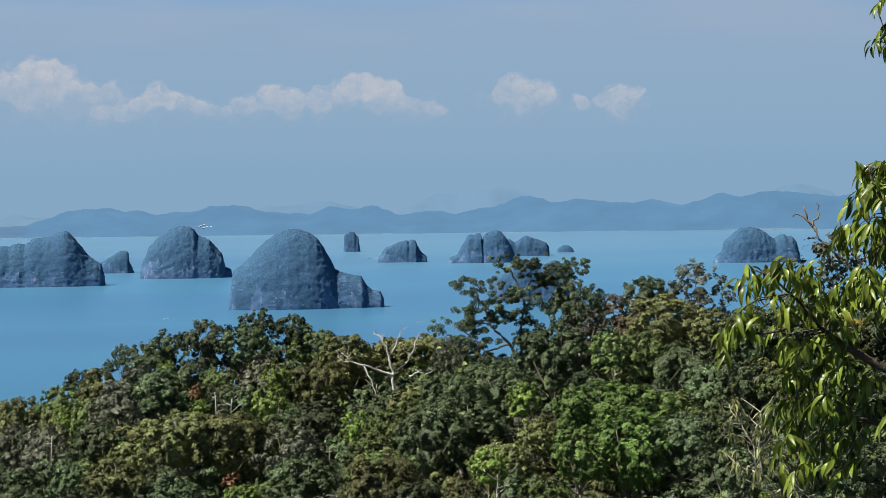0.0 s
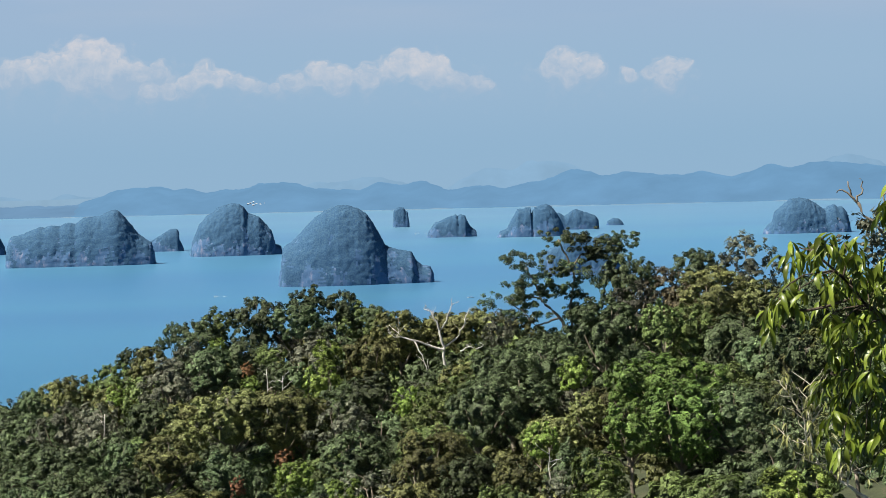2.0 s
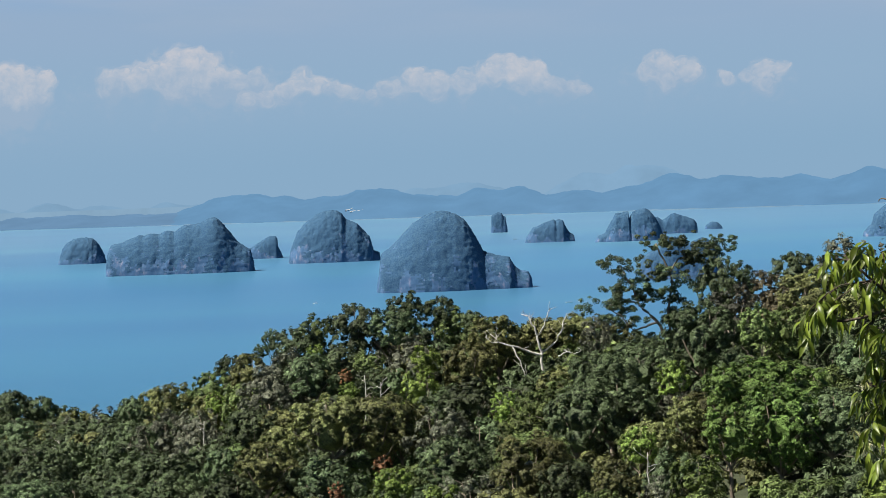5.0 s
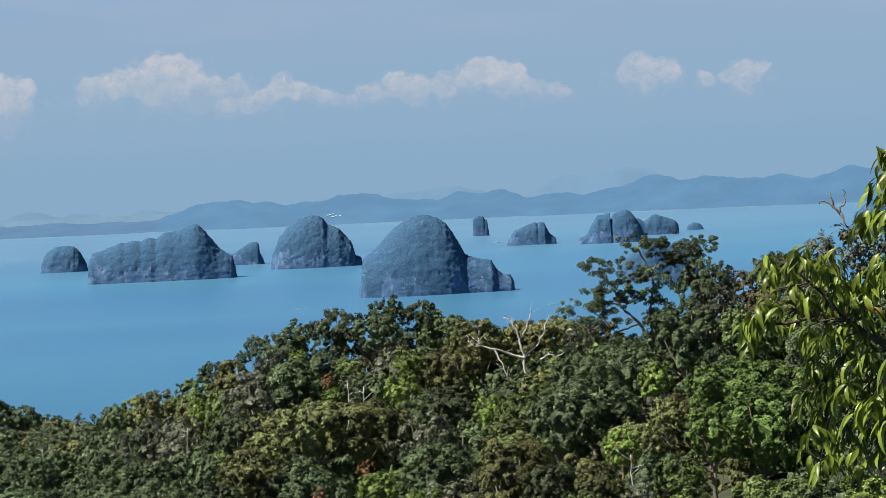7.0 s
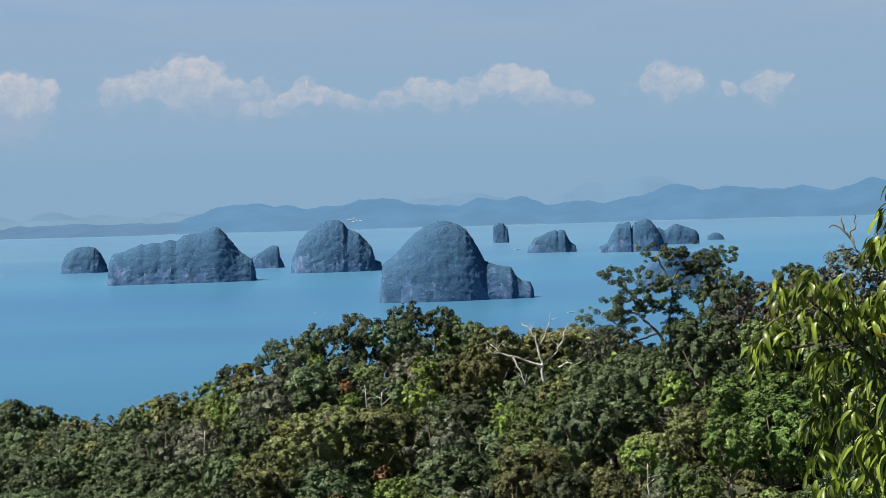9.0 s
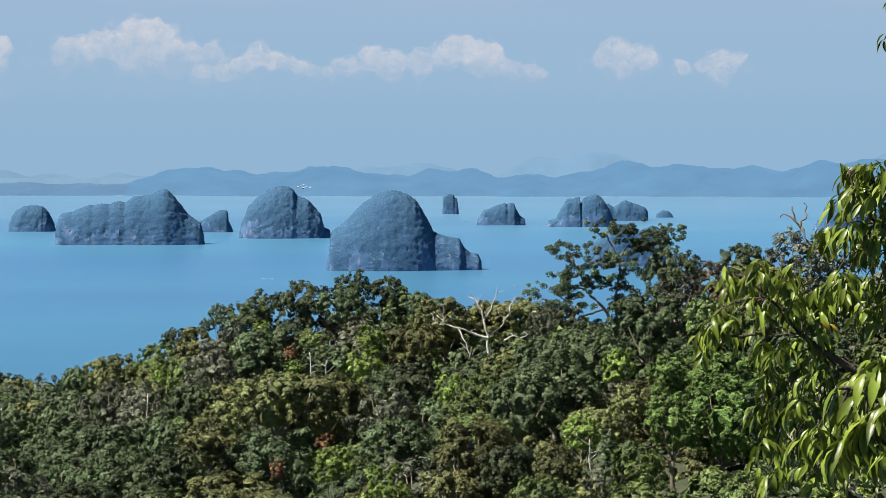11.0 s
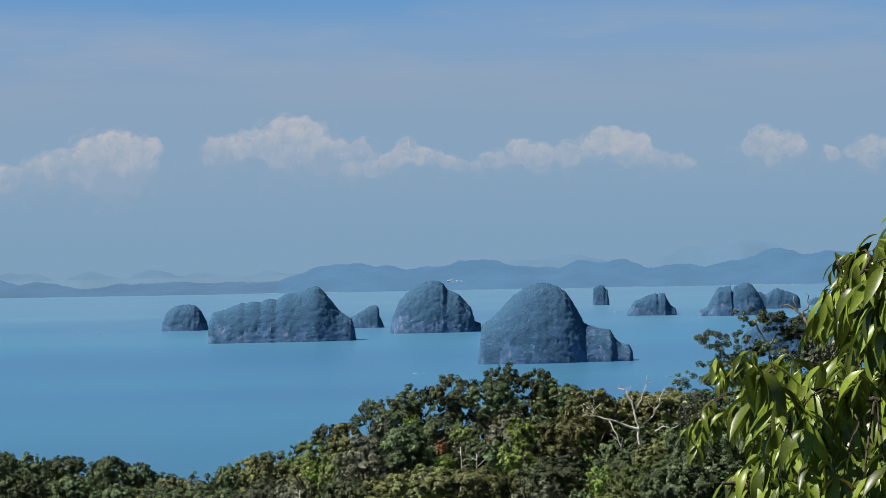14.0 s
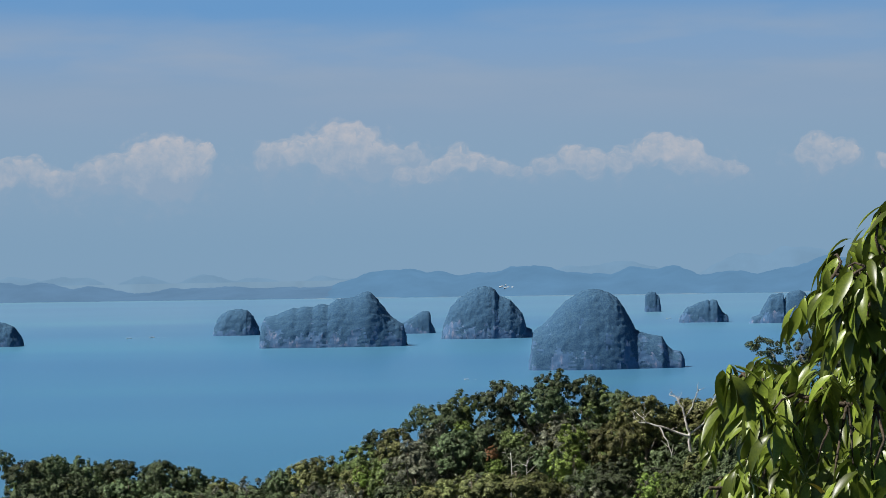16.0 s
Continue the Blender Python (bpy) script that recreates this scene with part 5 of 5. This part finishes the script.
def bare_branch():
    lines = (
        (0.006, 0.003, [(1.89, 9.21, 79.63), (1.81, 9.22, 79.71), (1.74, 9.24, 79.78), (1.72, 9.24, 79.83)]),
        (0.005, 0.002, [(1.73, 9.24, 79.81), (1.70, 9.25, 79.85), (1.69, 9.25, 79.90)]),
        (0.004, 0.0015, [(1.72, 9.24, 79.83), (1.74, 9.24, 79.87), (1.73, 9.24, 79.91)]),
        (0.004, 0.0015, [(1.71, 9.24, 79.84), (1.67, 9.25, 79.87), (1.65, 9.25, 79.86)]),
        (0.005, 0.002, [(1.82, 9.22, 79.70), (1.83, 9.22, 79.77), (1.81, 9.22, 79.83), (1.82, 9.22, 79.87)]),
        (0.004, 0.0015, [(1.82, 9.22, 79.79), (1.85, 9.22, 79.83), (1.86, 9.21, 79.86)]),
        (0.008, 0.006, [(2.16, 8.94, 79.37), (2.04, 9.07, 79.50), (1.89, 9.21, 79.63)]))
    o = Vector((5.2, 7.4, hill(5.2, 7.4) - 0.1))
    tree = bpy.data.objects["lookout_tree"]
    rnd = random.Random(6)
    for r0, r1, pts in lines:
        vs, fs, fine = [], [], []
        for a, b in zip(pts, pts[1:]):
            fine += wander(a, b, 3, 0.01, rnd)[:-1]
        fine.append(Vector(pts[-1]))
        tube(vs, fs, [p - o for p in fine], r0, r1, 6)
        part("bare_twig", mesh_of("bare_twig", vs, fs, "bark", True), tree, "leafless dark twig")
    g = np.random.default_rng(17)
    for x, y, z, r in ((1.79, 9.23, 79.75, 0.05), (1.76, 9.23, 79.69, 0.05), (1.83, 9.22, 79.72, 0.06), (1.86, 9.21, 79.67, 0.06), (1.77, 9.23, 79.63, 0.05)):
        cs = [(*(g.normal(size=3) * r), r * 0.7) for _ in range(6)]
        v, f = sprays_on(g, cs, 170, 0.012, 0.7, 0.06)
        part("small_leaves", spray_mesh("small_leaves", v, f, "leaf_grey"), tree, "small dull green leaves", Matrix.Translation(Vector((x, y, z)) - o))


bare_branch()


# limbs of the pale shrub below the lookout
SHRUB_LIMBS = (
    [(5.14, 27.60, 76.35), (4.86, 27.60, 76.54), (4.67, 27.60, 76.70), (4.55, 27.60, 76.86)],
    [(4.55, 27.60, 76.86), (4.49, 27.60, 77.09), (4.47, 27.60, 77.31), (4.42, 27.60, 77.53)],
    [(4.57, 27.60, 76.89), (4.54, 27.60, 77.18), (4.56, 27.60, 77.40), (4.56, 27.60, 77.56)],
    [(4.49, 27.60, 77.05), (4.62, 27.60, 77.24), (4.70, 27.60, 77.39)],
    [(4.48, 27.60, 77.24), (4.37, 27.60, 77.40), (4.31, 27.60, 77.55)],
    [(4.69, 27.60, 76.69), (4.87, 27.60, 76.88), (5.04, 27.60, 76.97)],
    [(4.55, 27.60, 76.86), (4.46, 27.60, 76.96), (4.30, 27.60, 77.01)],
    [(4.62, 27.60, 77.05), (4.78, 27.60, 77.14), (4.87, 27.60, 77.15)],
    [(4.67, 27.60, 76.72), (4.48, 27.60, 76.79), (4.36, 27.60, 76.90)],
    [(4.92, 27.60, 76.50), (4.99, 27.60, 76.72), (5.14, 27.60, 76.56)],
    [(4.54, 27.60, 77.24), (4.66, 27.60, 77.36), (4.72, 27.60, 77.52)],
)


def bare_shrub():
    """Pale crooked limbs that fork from a leaning stem, with narrow leaves at some of the tips."""
    x, y, z = 5.3, 27.6, 76.1
    foot = hill(x, y)
    rnd = random.Random(8)
    o = Vector((x, y, foot))
    shrub = thing("bare_shrub", x, y, foot, "nearly leafless shrub with thin pale upswept twigs", "shrub")
    vs, fs = [], []
    tube(vs, fs, wander((0, 0, 0), Vector(SHRUB_LIMBS[0][0]) - o, 6, 0.08, rnd), 0.035, 0.022, 6)
    part("stem", mesh_of("stem", vs, fs, "pale_twig", True), shrub)
    leaves = [leaf_shape(q) for q in (0.8, 1.3)]
    for i, pts in enumerate(SHRUB_LIMBS):
        vs, fs, fine = [], [], []
        for a, b in zip(pts, pts[1:]):
            fine += wander(a, b, 3, 0.02, rnd)[:-1]
        fine = [p - o for p in fine + [Vector(pts[-1])]]
        tube(vs, fs, fine, 0.020 if i == 0 else 0.011, 0.012 if i == 0 else 0.003, 5)
        tips = [fine[-1]]
        for k in range(7):
            at = fine[rnd.randrange(len(fine) // 3, len(fine))]
            tip = at + Vector((rnd.gauss(-0.03, 0.11), rnd.gauss(0, 0.10), rnd.uniform(0.0, 0.24)))
            tube(vs, fs, wander(at, tip, 3, 0.025, rnd), 0.005, 0.0018, 4)
            tips.append(tip)
        twig = part("twig", mesh_of("twig", vs, fs, "pale_twig", True), shrub)
        lv, lf = [], []
        for tip in tips[::2] if i % 3 else tips:
            for k in range(rnd.randrange(3, 8)):
                m = (Matrix.Translation(tip) @ Matrix.Rotation(rnd.uniform(0, 6.28), 4, "Z") @ Matrix.Rotation(-rnd.uniform(0.2, 1.2), 4, "X")
                     @ Matrix.Diagonal((0.09, 0.13, 0.13, 1)))
                s = len(lv)
                v, f = leaves[k % 2]
                lv += [m @ q for q in v]
                lf += [tuple(s + q for q in g) for g in f]
        part("leaves", mesh_of("leaves", lv, lf, "shrub_leaf", True), twig, "narrow drooping olive leaves")["kind"] = "stuff"


bare_shrub()
